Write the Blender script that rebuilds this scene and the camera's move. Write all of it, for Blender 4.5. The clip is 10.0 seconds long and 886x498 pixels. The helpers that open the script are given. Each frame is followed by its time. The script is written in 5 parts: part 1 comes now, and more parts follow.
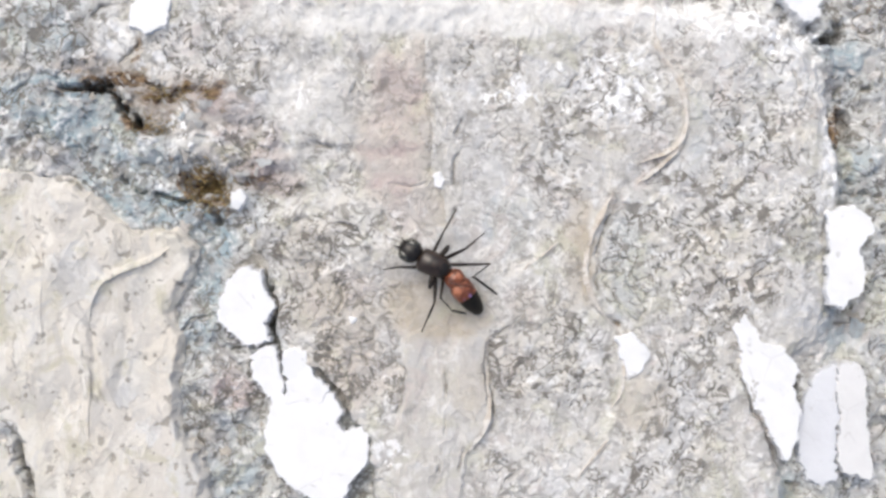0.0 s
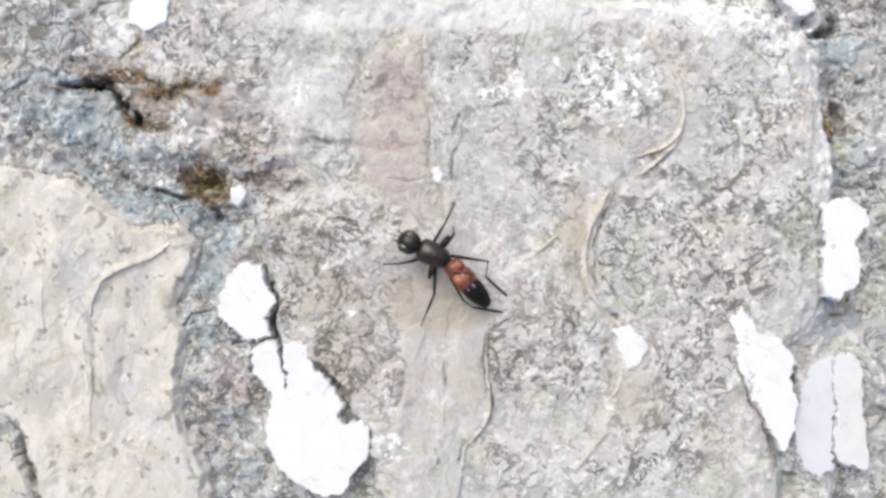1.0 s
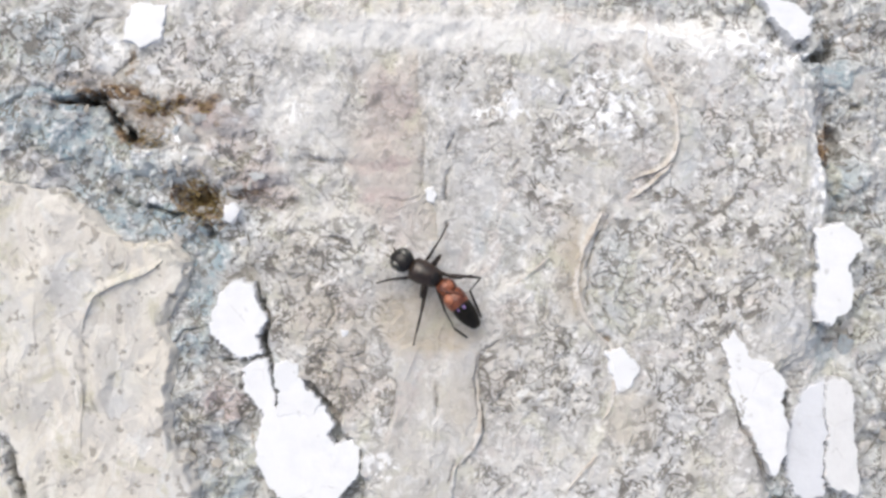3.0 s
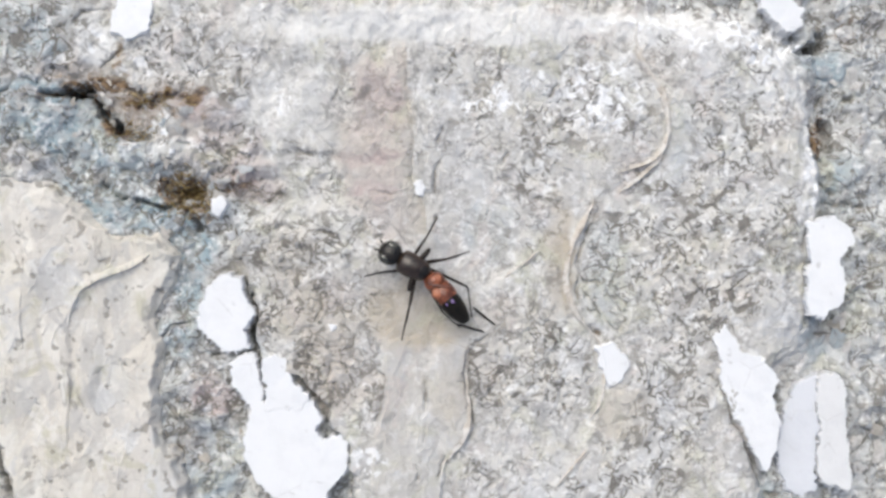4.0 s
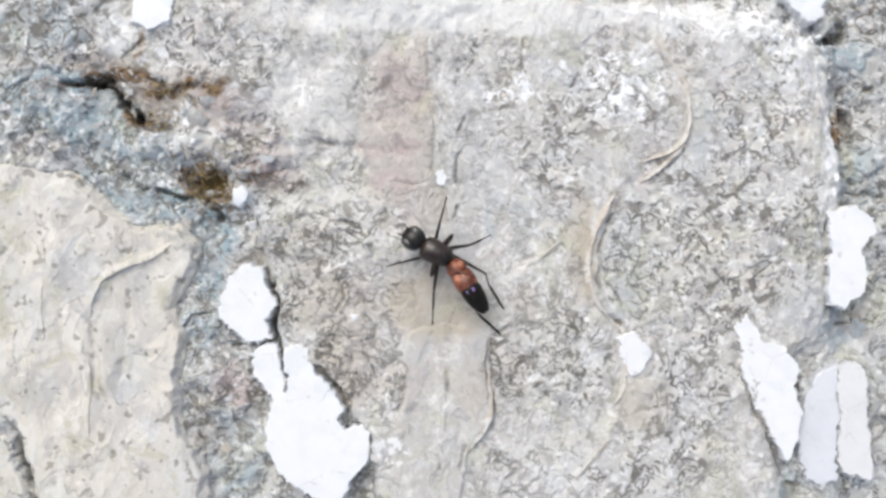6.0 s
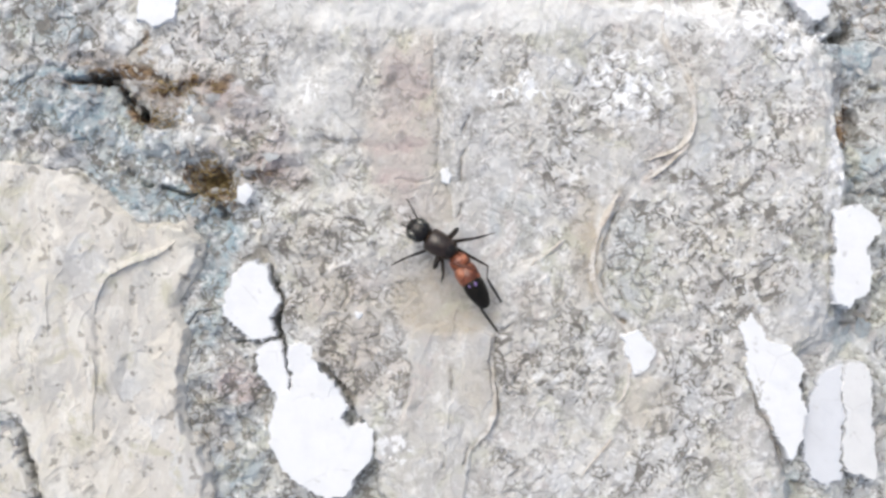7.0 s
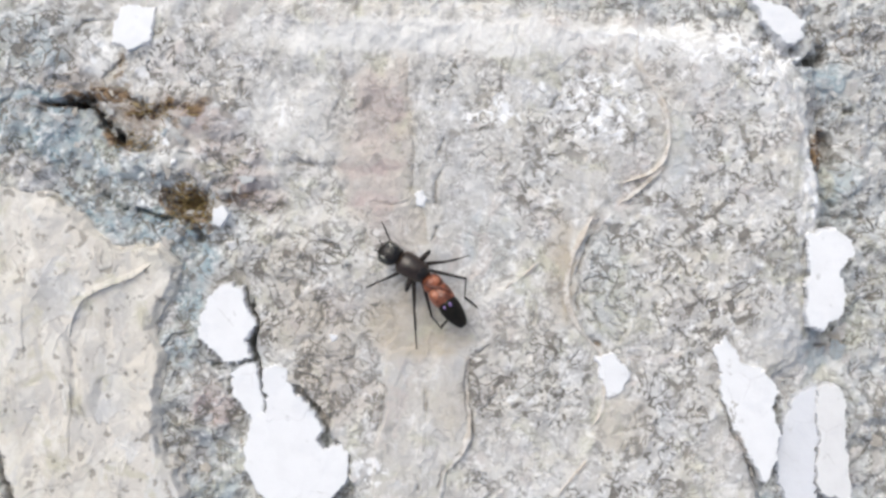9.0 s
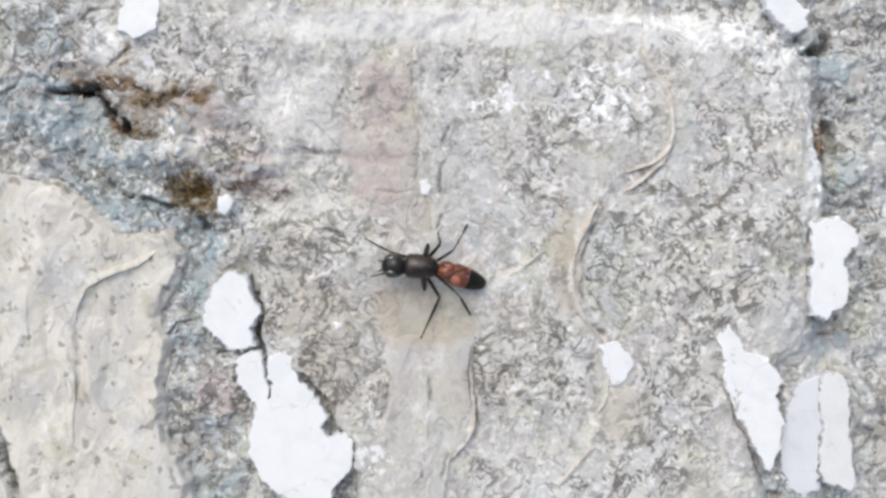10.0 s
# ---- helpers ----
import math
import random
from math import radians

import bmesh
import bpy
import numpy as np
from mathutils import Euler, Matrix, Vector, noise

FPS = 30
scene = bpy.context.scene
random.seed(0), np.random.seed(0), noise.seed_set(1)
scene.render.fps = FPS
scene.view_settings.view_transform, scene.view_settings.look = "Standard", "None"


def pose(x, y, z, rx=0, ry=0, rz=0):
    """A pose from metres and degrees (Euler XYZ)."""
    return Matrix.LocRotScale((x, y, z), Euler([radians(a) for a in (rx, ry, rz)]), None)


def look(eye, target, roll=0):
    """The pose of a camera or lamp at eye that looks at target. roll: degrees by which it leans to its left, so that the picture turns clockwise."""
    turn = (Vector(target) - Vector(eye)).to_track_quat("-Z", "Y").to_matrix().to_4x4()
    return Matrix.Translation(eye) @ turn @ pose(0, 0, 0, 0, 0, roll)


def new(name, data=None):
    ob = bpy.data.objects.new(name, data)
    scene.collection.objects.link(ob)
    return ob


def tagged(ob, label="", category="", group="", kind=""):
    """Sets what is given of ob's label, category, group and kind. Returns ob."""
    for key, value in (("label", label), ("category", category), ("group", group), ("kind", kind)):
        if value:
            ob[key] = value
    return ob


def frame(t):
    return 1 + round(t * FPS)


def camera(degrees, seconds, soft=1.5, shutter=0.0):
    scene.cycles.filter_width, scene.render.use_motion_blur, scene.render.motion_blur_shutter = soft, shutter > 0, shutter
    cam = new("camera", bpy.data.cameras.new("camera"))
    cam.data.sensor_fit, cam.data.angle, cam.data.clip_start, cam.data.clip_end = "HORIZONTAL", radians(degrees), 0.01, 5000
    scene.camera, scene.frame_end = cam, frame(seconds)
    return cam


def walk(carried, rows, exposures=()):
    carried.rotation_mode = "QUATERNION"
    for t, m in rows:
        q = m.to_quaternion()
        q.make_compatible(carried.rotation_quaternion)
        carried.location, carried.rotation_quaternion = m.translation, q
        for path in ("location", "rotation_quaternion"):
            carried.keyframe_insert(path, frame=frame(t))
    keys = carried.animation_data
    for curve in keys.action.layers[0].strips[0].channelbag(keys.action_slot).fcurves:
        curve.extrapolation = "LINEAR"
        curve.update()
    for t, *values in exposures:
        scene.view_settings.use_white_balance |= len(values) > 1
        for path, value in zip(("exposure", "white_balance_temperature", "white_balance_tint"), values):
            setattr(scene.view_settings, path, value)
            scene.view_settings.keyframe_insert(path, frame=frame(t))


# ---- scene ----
MM = 0.001
cam = camera(44.2, 10.0, soft=3.0)
# seconds, eye in millimetres, turns in degrees: held by hand, straight over the bark
CAMERA_ROWS = [
    (0.0, -0.000, 0.000, 73.881, -0.000, -0.000, 0.000),
    (0.2, 0.243, -0.831, 74.020, -0.004, -0.091, -0.111),
    (0.3, -0.234, -0.766, 74.089, -0.006, -0.136, -0.167),
    (0.5, -0.717, -0.175, 74.228, -0.010, -0.227, -0.278),
    (0.7, -0.965, 0.260, 74.307, -0.017, -0.217, -0.290),
    (0.8, -0.680, 0.182, 74.346, -0.020, -0.211, -0.296),
    (1.0, -0.185, -0.350, 74.425, -0.027, -0.201, -0.308),
    (1.2, -0.002, 0.380, 74.341, -0.025, -0.199, -0.293),
    (1.3, -0.551, 0.502, 74.299, -0.025, -0.197, -0.286),
    (1.5, -0.736, -0.221, 74.215, -0.023, -0.195, -0.271),
    (1.7, -1.627, -0.335, 74.188, 0.004, -0.182, -0.082),
    (1.8, -1.266, 0.250, 74.174, 0.018, -0.175, 0.012),
    (2.0, -0.818, -0.513, 74.147, 0.045, -0.162, 0.201),
    (2.2, -1.383, -0.542, 74.127, 0.055, -0.157, 0.324),
    (2.3, -1.183, -0.572, 74.117, 0.060, -0.154, 0.385),
    (2.5, 0.022, -0.314, 74.097, 0.070, -0.149, 0.508),
    (2.7, -0.974, -0.376, 74.193, 0.070, -0.156, 0.462),
    (2.8, -0.630, 0.551, 74.240, 0.070, -0.159, 0.439),
    (3.0, 0.355, 0.890, 74.336, 0.070, -0.166, 0.393),
    (3.1, 0.342, 0.242, 74.243, 0.043, -0.131, 0.432),
    (3.2, 1.105, 0.108, 74.150, 0.016, -0.095, 0.471),
    (4.3, 1.093, 0.631, 73.729, 0.010, -0.208, 0.321),
    (4.4, 1.071, 0.591, 73.691, 0.010, -0.219, 0.308),
    (4.5, 1.208, -0.237, 73.653, 0.009, -0.229, 0.294),
    (4.7, 1.274, -1.959, 73.807, -0.029, -0.274, 0.406),
    (4.8, 1.409, -0.610, 73.883, -0.049, -0.296, 0.462),
    (5.0, -0.278, -0.982, 74.037, -0.087, -0.341, 0.574),
    (5.2, 0.871, -1.396, 74.006, -0.091, -0.293, 0.544),
    (5.3, 0.093, -2.023, 73.990, -0.093, -0.269, 0.528),
    (5.5, -0.910, -0.613, 73.959, -0.097, -0.221, 0.498),
    (5.6, -1.389, -0.898, 73.871, -0.062, -0.222, 0.415),
    (5.7, -0.414, -0.537, 73.783, -0.026, -0.222, 0.332),
    (6.8, -0.418, 0.131, 73.959, -0.002, -0.108, 0.387),
    (6.9, -0.388, -0.610, 73.873, -0.006, -0.079, 0.441),
    (7.0, -0.500, -0.266, 73.787, -0.010, -0.050, 0.494),
    (7.2, -1.657, -0.514, 73.993, -0.042, -0.096, 0.565),
    (7.3, -1.672, -0.142, 74.096, -0.059, -0.118, 0.600),
    (7.5, -1.474, -0.818, 74.302, -0.091, -0.164, 0.671),
    (7.7, -1.082, -0.416, 74.294, -0.067, -0.175, 0.727),
    (7.8, -1.243, -0.388, 74.289, -0.055, -0.180, 0.756),
    (8.0, -1.320, 0.919, 74.281, -0.031, -0.191, 0.812),
    (8.2, -0.487, -0.586, 74.085, -0.015, -0.167, 0.704),
    (8.3, 0.159, -0.016, 73.988, -0.007, -0.155, 0.651),
    (8.5, 0.588, 0.580, 73.792, 0.009, -0.131, 0.543),
    (8.7, 1.089, 1.319, 73.863, 0.024, -0.149, 0.531),
    (8.8, 1.284, 0.575, 73.898, 0.031, -0.157, 0.525),
    (9.0, 1.034, 1.213, 73.969, 0.046, -0.175, 0.513),
    (9.2, 1.562, 1.075, 74.011, 0.060, -0.166, 0.511),
    (9.3, 1.419, 1.025, 74.033, 0.066, -0.161, 0.511),
    (9.5, 1.640, 1.247, 74.075, 0.080, -0.152, 0.509),
    (9.7, 1.295, 1.021, 74.093, 0.044, -0.149, 0.546),
    (10.0, 0.777, 0.492, 74.121, -0.009, -0.144, 0.602),
]
EXPOSURE = 0.02
walk(cam, [(t, pose(x * MM, y * MM, z * MM, rx, ry, rz)) for t, x, y, z, rx, ry, rz in CAMERA_ROWS],
     [(t, EXPOSURE + e, kelvin, tint) for t, e, kelvin, tint in ((0.0, 0.0, 6500, 10), (2.0, -0.03, 6500, 10), (2.5, -0.03, 6500, 10), (4.5, -0.11, 6350, 8), (5.0, -0.09, 6350, 8), (5.5, -0.07, 6350, 8), (7.5, -0.05, 6420, 9), (8.5, -0.08, 6420, 9), (10.0, -0.15, 6380, 8))])

# ---- light: bright, hazy daylight ----
SUN_TURN, SUN_HEIGHT = 28, 58
world = bpy.data.worlds.new("daylight")
scene.world = world
world.use_nodes = True
sky = world.node_tree.nodes.new("ShaderNodeTexSky")
sky.sky_type = "NISHITA"
sky.sun_disc = False
sky.sun_elevation, sky.sun_rotation = radians(SUN_HEIGHT), radians(-SUN_TURN)
sky.dust_density, sky.air_density = 5.0, 0.7
world.node_tree.nodes["Background"].inputs["Strength"].default_value = 0.18
world.node_tree.links.new(sky.outputs["Color"], world.node_tree.nodes["Background"].inputs["Color"])
sun = new("sun", bpy.data.lights.new("sun", "SUN"))
sun.data.energy, sun.data.angle, sun.data.color = 1.22, radians(70), (0.874, 0.966, 0.914)
sun.matrix_basis = look((-0.3 * math.sin(radians(SUN_TURN)), 0.3 * math.cos(radians(SUN_TURN)), 0.3 * math.tan(radians(SUN_HEIGHT))), (0, 0, 0))


# ---- noise and outlines, in millimetres ----
def dice(ix, iy, seed):
    h = (ix * 374761393 + iy * 668265263 + seed * 974634777) & 0xFFFFFFFF
    h = ((h ^ (h >> 13)) * 1274126177) & 0xFFFFFFFF
    h = ((h ^ (h >> 15)) * 2246822519) & 0xFFFFFFFF
    return (h ^ (h >> 14)) / 4294967296.0


def grain(x, y, seed=0):
    """Smooth gradient noise, about -0.7 to 0.7, one lump a unit."""
    ix, iy = np.floor(x).astype(np.int64), np.floor(y).astype(np.int64)
    fx, fy = x - ix, y - iy
    sx, sy = fx * fx * fx * (fx * (fx * 6 - 15) + 10), fy * fy * fy * (fy * (fy * 6 - 15) + 10)

    def corner(dx, dy):
        a = dice(ix + dx, iy + dy, seed) * 2 * math.pi
        return np.cos(a) * (fx - dx) + np.sin(a) * (fy - dy)

    low = corner(0, 0) * (1 - sx) + corner(1, 0) * sx
    high = corner(0, 1) * (1 - sx) + corner(1, 1) * sx
    return low * (1 - sy) + high * sy


def layers(x, y, per_mm, octaves=4, seed=0, fade=0.5):
    total, weight = 0, 1.0
    for k in range(octaves):
        total = total + weight * grain(x * per_mm * 2 ** k + 17.3 * k, y * per_mm * 2 ** k - 9.1 * k, seed + k)
        weight *= fade
    return total


def cells(x, y, per_mm, seed=0):
    """Distance from the borders between uneven cells: 0 on a border."""
    x, y = x * per_mm, y * per_mm
    ix, iy = np.floor(x).astype(np.int64), np.floor(y).astype(np.int64)
    first, second = np.full(x.shape, 9.0), np.full(x.shape, 9.0)
    for dx in (-1, 0, 1):
        for dy in (-1, 0, 1):
            px = ix + dx + 0.15 + 0.7 * dice(ix + dx, iy + dy, seed)
            py = iy + dy + 0.15 + 0.7 * dice(ix + dx, iy + dy, seed + 7)
            d = np.hypot(px - x, py - y)
            second = np.minimum(second, np.maximum(first, d))
            first = np.minimum(first, d)
    return second - first


def step(low, high, v):
    v = np.clip((v - low) / (high - low), 0, 1)
    return v * v * (3 - 2 * v)


def along(x, y, line):
    """Distance to an open line, and how far along it from 0 to 1, and the side (left is plus)."""
    best, where, side = np.full(x.shape, 1e9), np.zeros(x.shape), np.zeros(x.shape)
    n = len(line) - 1
    for k, ((ax, ay), (bx, by)) in enumerate(zip(line, line[1:])):
        ux, uy = bx - ax, by - ay
        s = np.clip(((x - ax) * ux + (y - ay) * uy) / (ux * ux + uy * uy), 0, 1)
        d = np.hypot(x - ax - s * ux, y - ay - s * uy)
        near = d < best
        best = np.where(near, d, best)
        where = np.where(near, (k + s) / n, where)
        side = np.where(near, np.sign(ux * (y - ay) - uy * (x - ax)), side)
    return best, where, side


def edge(x, y, ring):
    """Distance to a closed outline, minus inside it."""
    best = np.full(x.shape, 1e9)
    inside = np.zeros(x.shape, bool)
    for (ax, ay), (bx, by) in zip(ring, ring[1:] + ring[:1]):
        ux, uy = bx - ax, by - ay
        s = np.clip(((x - ax) * ux + (y - ay) * uy) / (ux * ux + uy * uy), 0, 1)
        best = np.minimum(best, np.hypot(x - ax - s * ux, y - ay - s * uy))
        if uy:
            inside ^= ((ay > y) != (by > y)) & (x < ux * (y - ay) / uy + ax)
    return np.where(inside, -best, best)


def wobble(x, y, size, per_mm, seed):
    return x + size * layers(x, y, per_mm, 3, seed), y + size * layers(x, y, per_mm, 3, seed + 40)


def blob(x, y, cx, cy, rx, ry):
    """1 in the middle of a soft uneven patch, 0 outside."""
    return 1 - step(0.55, 1.15, np.hypot((x - cx) / rx, (y - cy) / ry))


# ---- the lie of the bark: outlines of its plates, cracks and ridges ----
MAIN_PLATE = [(-41.48, 28.00), (-15.27, 28.00), (-15.00, 18.90), (-7.00, 18.50), (4.40, 18.40), (12.00, 17.90), (17.00, 16.90), (21.50, 16.10), (24.10, 15.30), (26.05, 13.43), (27.40, 9.22), (27.95, 4.25), (26.95, -0.34), (26.55, -4.55), (25.95, -7.16), (24.53, -7.69), (23.19, -8.53), (21.73, -9.68), (22.35, -11.82), (23.42, -14.73), (23.57, -16.88), (24.72, -21.01), (-3.60, -21.01), (-4.74, -15.65), (-4.94, -12.59), (-6.28, -10.68), (-8.00, -8.00), (-10.87, -6.66), (-11.71, -3.02), (-13.16, 0.61), (-12.02, 2.33), (-9.72, 4.06), (-11.63, 6.35), (-14.69, 7.69), (-17.37, 8.27), (-19.97, 9.22), (-21.66, 10.56), (-24.26, 11.56), (-27.70, 11.59), (-29.23, 11.98), (-41.48, 12.67)]
CREAM_PLATE = [(-41.48, 6.54), (-27.70, 5.40), (-25.41, 4.94), (-23.11, 2.91), (-21.01, 1.49), (-17.83, 1.26), (-16.80, 0.04), (-17.07, -1.88), (-18.52, -3.98), (-17.68, -6.85), (-18.14, -9.91), (-17.56, -12.78), (-16.42, -13.74), (-16.03, -16.80), (-15.77, -21.01), (-26.94, -21.01), (-27.70, -16.80), (-28.47, -13.74), (-29.04, -12.21), (-30.77, -11.44), (-41.48, -9.91)]
CREAM_CORNER = [(-41.48, -11.44), (-29.43, -12.90), (-28.85, -14.89), (-28.09, -17.18), (-27.13, -21.01), (-41.48, -21.01)]
TONGUE = [(-2.37, -5.70), (0.23, -5.13), (2.98, -6.08), (2.72, -8.00), (3.21, -11.25), (2.60, -12.40), (1.68, -13.74), (1.19, -16.80), (0.61, -20.82), (-3.98, -20.82), (-3.41, -16.80), (-3.21, -12.21), (-2.37, -9.53), (-2.68, -7.61)]
CRACKS, HOLES, RIDGES, PATCHES = {}, [], {}, {}


def crack(name, line, wide, deep):
    CRACKS[name if name not in CRACKS else "%s_%d" % (name, len(CRACKS))] = (line, wide, deep)


def hole(cx, cy, rx, ry, deep=3.0):
    HOLES.append((cx, cy, rx, ry, deep))


def ridge(name, line, wide, high):
    RIDGES[name] = (line, wide, high)


def patch(kind, cx, cy, rx, ry, amount):
    PATCHES.setdefault(kind, []).append(((cx, cy, rx, ry), amount))



crack("under_block", [(-25.98, 11.02), (-24.26, 11.17), (-22.73, 10.56), (-21.81, 9.38), (-20.97, 8.30)], 0.17, 1.50)
crack("side", [(-20.97, 8.38), (-18.90, 7.77), (-18.14, 8.00)], 0.12, 0.20)
crack("brown_fold", [(-20.43, 11.52), (-18.52, 10.45), (-16.22, 11.14)], 0.16, 0.50)
crack("low_left", [(-22.92, 5.40), (-21.20, 4.25), (-19.29, 3.56), (-17.83, 3.29), (-16.53, 3.67), (-15.61, 2.79), (-15.31, 1.65)], 0.16, 0.90)
crack("rot", [(-18.14, 4.71), (-16.80, 4.25), (-15.15, 4.44)], 0.50, 0.70)
crack("beside_flake", [(-11.79, -2.45), (-11.25, -3.98), (-11.71, -5.32), (-11.48, -6.54)], 0.12, 1.20)
crack("below_flake", [(-8.49, -8.07), (-7.19, -9.53), (-6.51, -11.25)], 0.08, 0.70)
crack("flake_left", [(-14.89, -6.47), (-13.55, -7.04), (-13.09, -8.38)], 0.09, 0.60)
crack("plate_left", [(-15.27, -4.55), (-17.18, -4.74), (-18.14, -6.08), (-17.95, -9.91)], 0.10, 0.40)
crack("right_flake", [(19.74, -7.61), (21.08, -11.06), (22.42, -13.74), (23.27, -16.03)], 0.08, 0.70)
crack("corner", [(-28.85, -12.59), (-28.28, -15.27), (-27.32, -17.56), (-26.56, -21.01)], 0.45, 1.20)
crack("curl_side", [(11.94, 3.41), (11.02, 1.72), (10.41, -0.27), (10.37, -2.26), (10.87, -3.98)], 0.12, 0.24)
crack("seam", [(-1.22, 14.20), (-1.22, 10.75), (-0.69, 7.88), (-0.84, 5.40), (0.04, 3.48), (0.23, 1.57)], 0.06, 0.16)
crack("tongue", [(0.08, -8.19), (0.23, -11.25), (-0.23, -14.89)], 0.07, 0.14)
crack("scratch", [(-8.11, 9.15), (-6.66, 7.69), (-5.51, 6.35)], 0.06, 0.16)
crack("cross", [(-13.16, 6.85), (-8.57, 6.85), (-3.60, 6.47), (-1.30, 6.85)], 0.35, 0.08)
crack("cross_low", [(-3.60, 4.44), (-2.07, 4.17), (-0.92, 4.55)], 0.09, 0.16)
crack("beside_tongue", [(3.14, -6.47), (2.98, -8.38), (3.52, -11.25), (3.21, -12.40)], 0.12, 0.20)
crack("gnarl", [(-23.88, 15.54), (-23.30, 16.42), (-22.35, 16.57), (-21.39, 16.68)], 0.12, 0.23)
crack("gnarl", [(-27.70, 11.90), (-26.94, 11.98), (-26.17, 11.52), (-25.98, 11.14)], 0.10, 0.20)
crack("gnarl", [(-29.16, 10.56), (-28.78, 11.06), (-28.16, 11.44)], 0.09, 0.20)
crack("gnarl", [(-27.70, 7.69), (-26.36, 7.77), (-25.79, 6.73), (-24.83, 7.00)], 0.12, 0.23)
crack("under_block", [(-26.36, 11.06), (-25.41, 10.94), (-24.26, 11.06)], 0.13, 0.60)
crack("gnarl", [(-20.43, 7.69), (-19.59, 7.77), (-19.06, 8.27)], 0.12, 0.32)
crack("gnarl", [(-20.82, 14.58), (-20.59, 13.89), (-21.35, 13.20), (-22.12, 12.67), (-21.73, 11.90), (-22.54, 11.52)], 0.11, 0.23)
crack("gnarl", [(-20.82, 5.78), (-19.59, 5.74)], 0.17, 0.20)
crack("gnarl", [(-15.77, 2.64), (-15.38, 1.65)], 0.19, 0.36)
crack("gnarl", [(-16.80, 7.69), (-15.77, 7.58)], 0.10, 0.20)
crack("gnarl", [(-13.24, 8.76), (-12.67, 7.96)], 0.09, 0.20)
crack("gnarl", [(-13.24, 7.31), (-12.02, 6.85)], 0.11, 0.20)
crack("gnarl", [(-12.78, 3.98), (-12.02, 4.44), (-11.25, 4.25), (-10.68, 3.64), (-9.83, 4.25)], 0.13, 0.27)
crack("gnarl", [(-10.79, 5.32), (-12.02, 5.01), (-12.97, 4.71)], 0.11, 0.20)
crack("gnarl", [(-8.19, 2.79), (-7.96, 1.87)], 0.15, 0.20)
crack("gnarl", [(-10.29, 1.72), (-9.34, 2.14), (-8.88, 1.68)], 0.13, 0.20)
crack("gnarl", [(-7.12, 1.80), (-6.20, 1.49)], 0.11, 0.20)
crack("gnarl", [(-11.25, 0.80), (-10.68, 0.04), (-9.72, -1.11)], 0.10, 0.20)
crack("dash", [(0.80, 7.69), (1.07, 8.30), (1.34, 8.92)], 0.12, 0.23)
crack("dash", [(1.22, 6.77), (0.77, 6.01), (0.73, 4.94), (0.80, 4.17)], 0.11, 0.23)
crack("dash", [(0.88, 2.79), (0.46, 1.80)], 0.08, 0.20)
crack("dash", [(-6.28, 10.56), (-5.82, 11.33)], 0.09, 0.20)
crack("dash", [(5.01, 6.16), (5.78, 7.16)], 0.09, 0.20)
crack("dash", [(8.38, 10.87), (9.07, 11.75)], 0.09, 0.20)
crack("dash", [(-12.55, 12.86), (-12.47, 11.59)], 0.13, 0.20)
crack("dash", [(-8.95, 7.23), (-7.42, 6.85)], 0.17, 0.20)
crack("net", [(10.71, -1.49), (11.02, -1.61), (12.17, -1.57)], 0.11, 0.20)
crack("net", [(10.87, -2.26), (11.52, -3.02), (11.98, -3.79)], 0.09, 0.20)
crack("net", [(12.24, -2.18), (13.09, -3.02), (13.66, -4.17), (13.28, -4.97), (12.70, -4.59), (12.24, -3.98)], 0.09, 0.20)
crack("net", [(10.64, 0.04), (10.56, -1.03), (11.10, -1.87)], 0.09, 0.20)
crack("net", [(-8.04, -6.73), (-7.81, -6.01), (-6.58, -6.12), (-5.43, -6.08)], 0.09, 0.20)
crack("net", [(-6.28, -8.07), (-6.24, -7.12), (-5.32, -7.23), (-5.05, -7.84)], 0.09, 0.20)
crack("net", [(-8.57, -7.23), (-7.12, -7.61), (-6.81, -8.23)], 0.09, 0.20)
crack("net", [(-7.31, -8.84), (-5.97, -8.53), (-5.51, -9.53)], 0.09, 0.20)
crack("net", [(-5.51, -6.47), (-4.74, -6.08), (-4.67, -5.13)], 0.10, 0.20)
crack("net", [(-7.04, -2.26), (-6.85, -3.60), (-7.42, -4.55)], 0.11, 0.20)
crack("rim", [(22.65, 14.77), (22.50, 13.20)], 0.17, 0.20)
crack("rim", [(23.72, 12.36), (24.37, 10.45)], 0.12, 0.20)
crack("rim", [(26.10, 2.41), (25.71, 0.65)], 0.17, 0.23)
crack("dash", [(0.11, -8.23), (0.27, -9.99)], 0.08, 0.20)
crack("dash", [(-0.42, -13.97), (-0.27, -15.19)], 0.09, 0.20)
crack("beside_tongue", [(-3.21, -7.61), (-2.49, -8.23), (-2.76, -9.60), (-3.06, -11.06)], 0.11, 0.20)
crack("dash", [(4.17, -15.77), (5.43, -14.81)], 0.12, 0.20)
crack("dash", [(11.17, -4.67), (12.02, -5.20)], 0.17, 0.20)
crack("dash", [(7.69, -2.26), (7.31, -3.79)], 0.06, 0.20)
crack("beside_tongue", [(3.25, -6.08), (2.91, -7.61), (2.98, -8.84)], 0.10, 0.20)
crack("beside_tongue", [(4.63, -5.13), (3.67, -5.78), (3.29, -6.31)], 0.08, 0.20)
crack("dash", [(1.45, -13.35), (1.07, -15.08)], 0.07, 0.20)
crack("dash", [(16.49, 3.60), (17.26, 3.48)], 0.14, 0.20)
crack("dash", [(23.38, 1.19), (23.57, 0.04)], 0.12, 0.20)
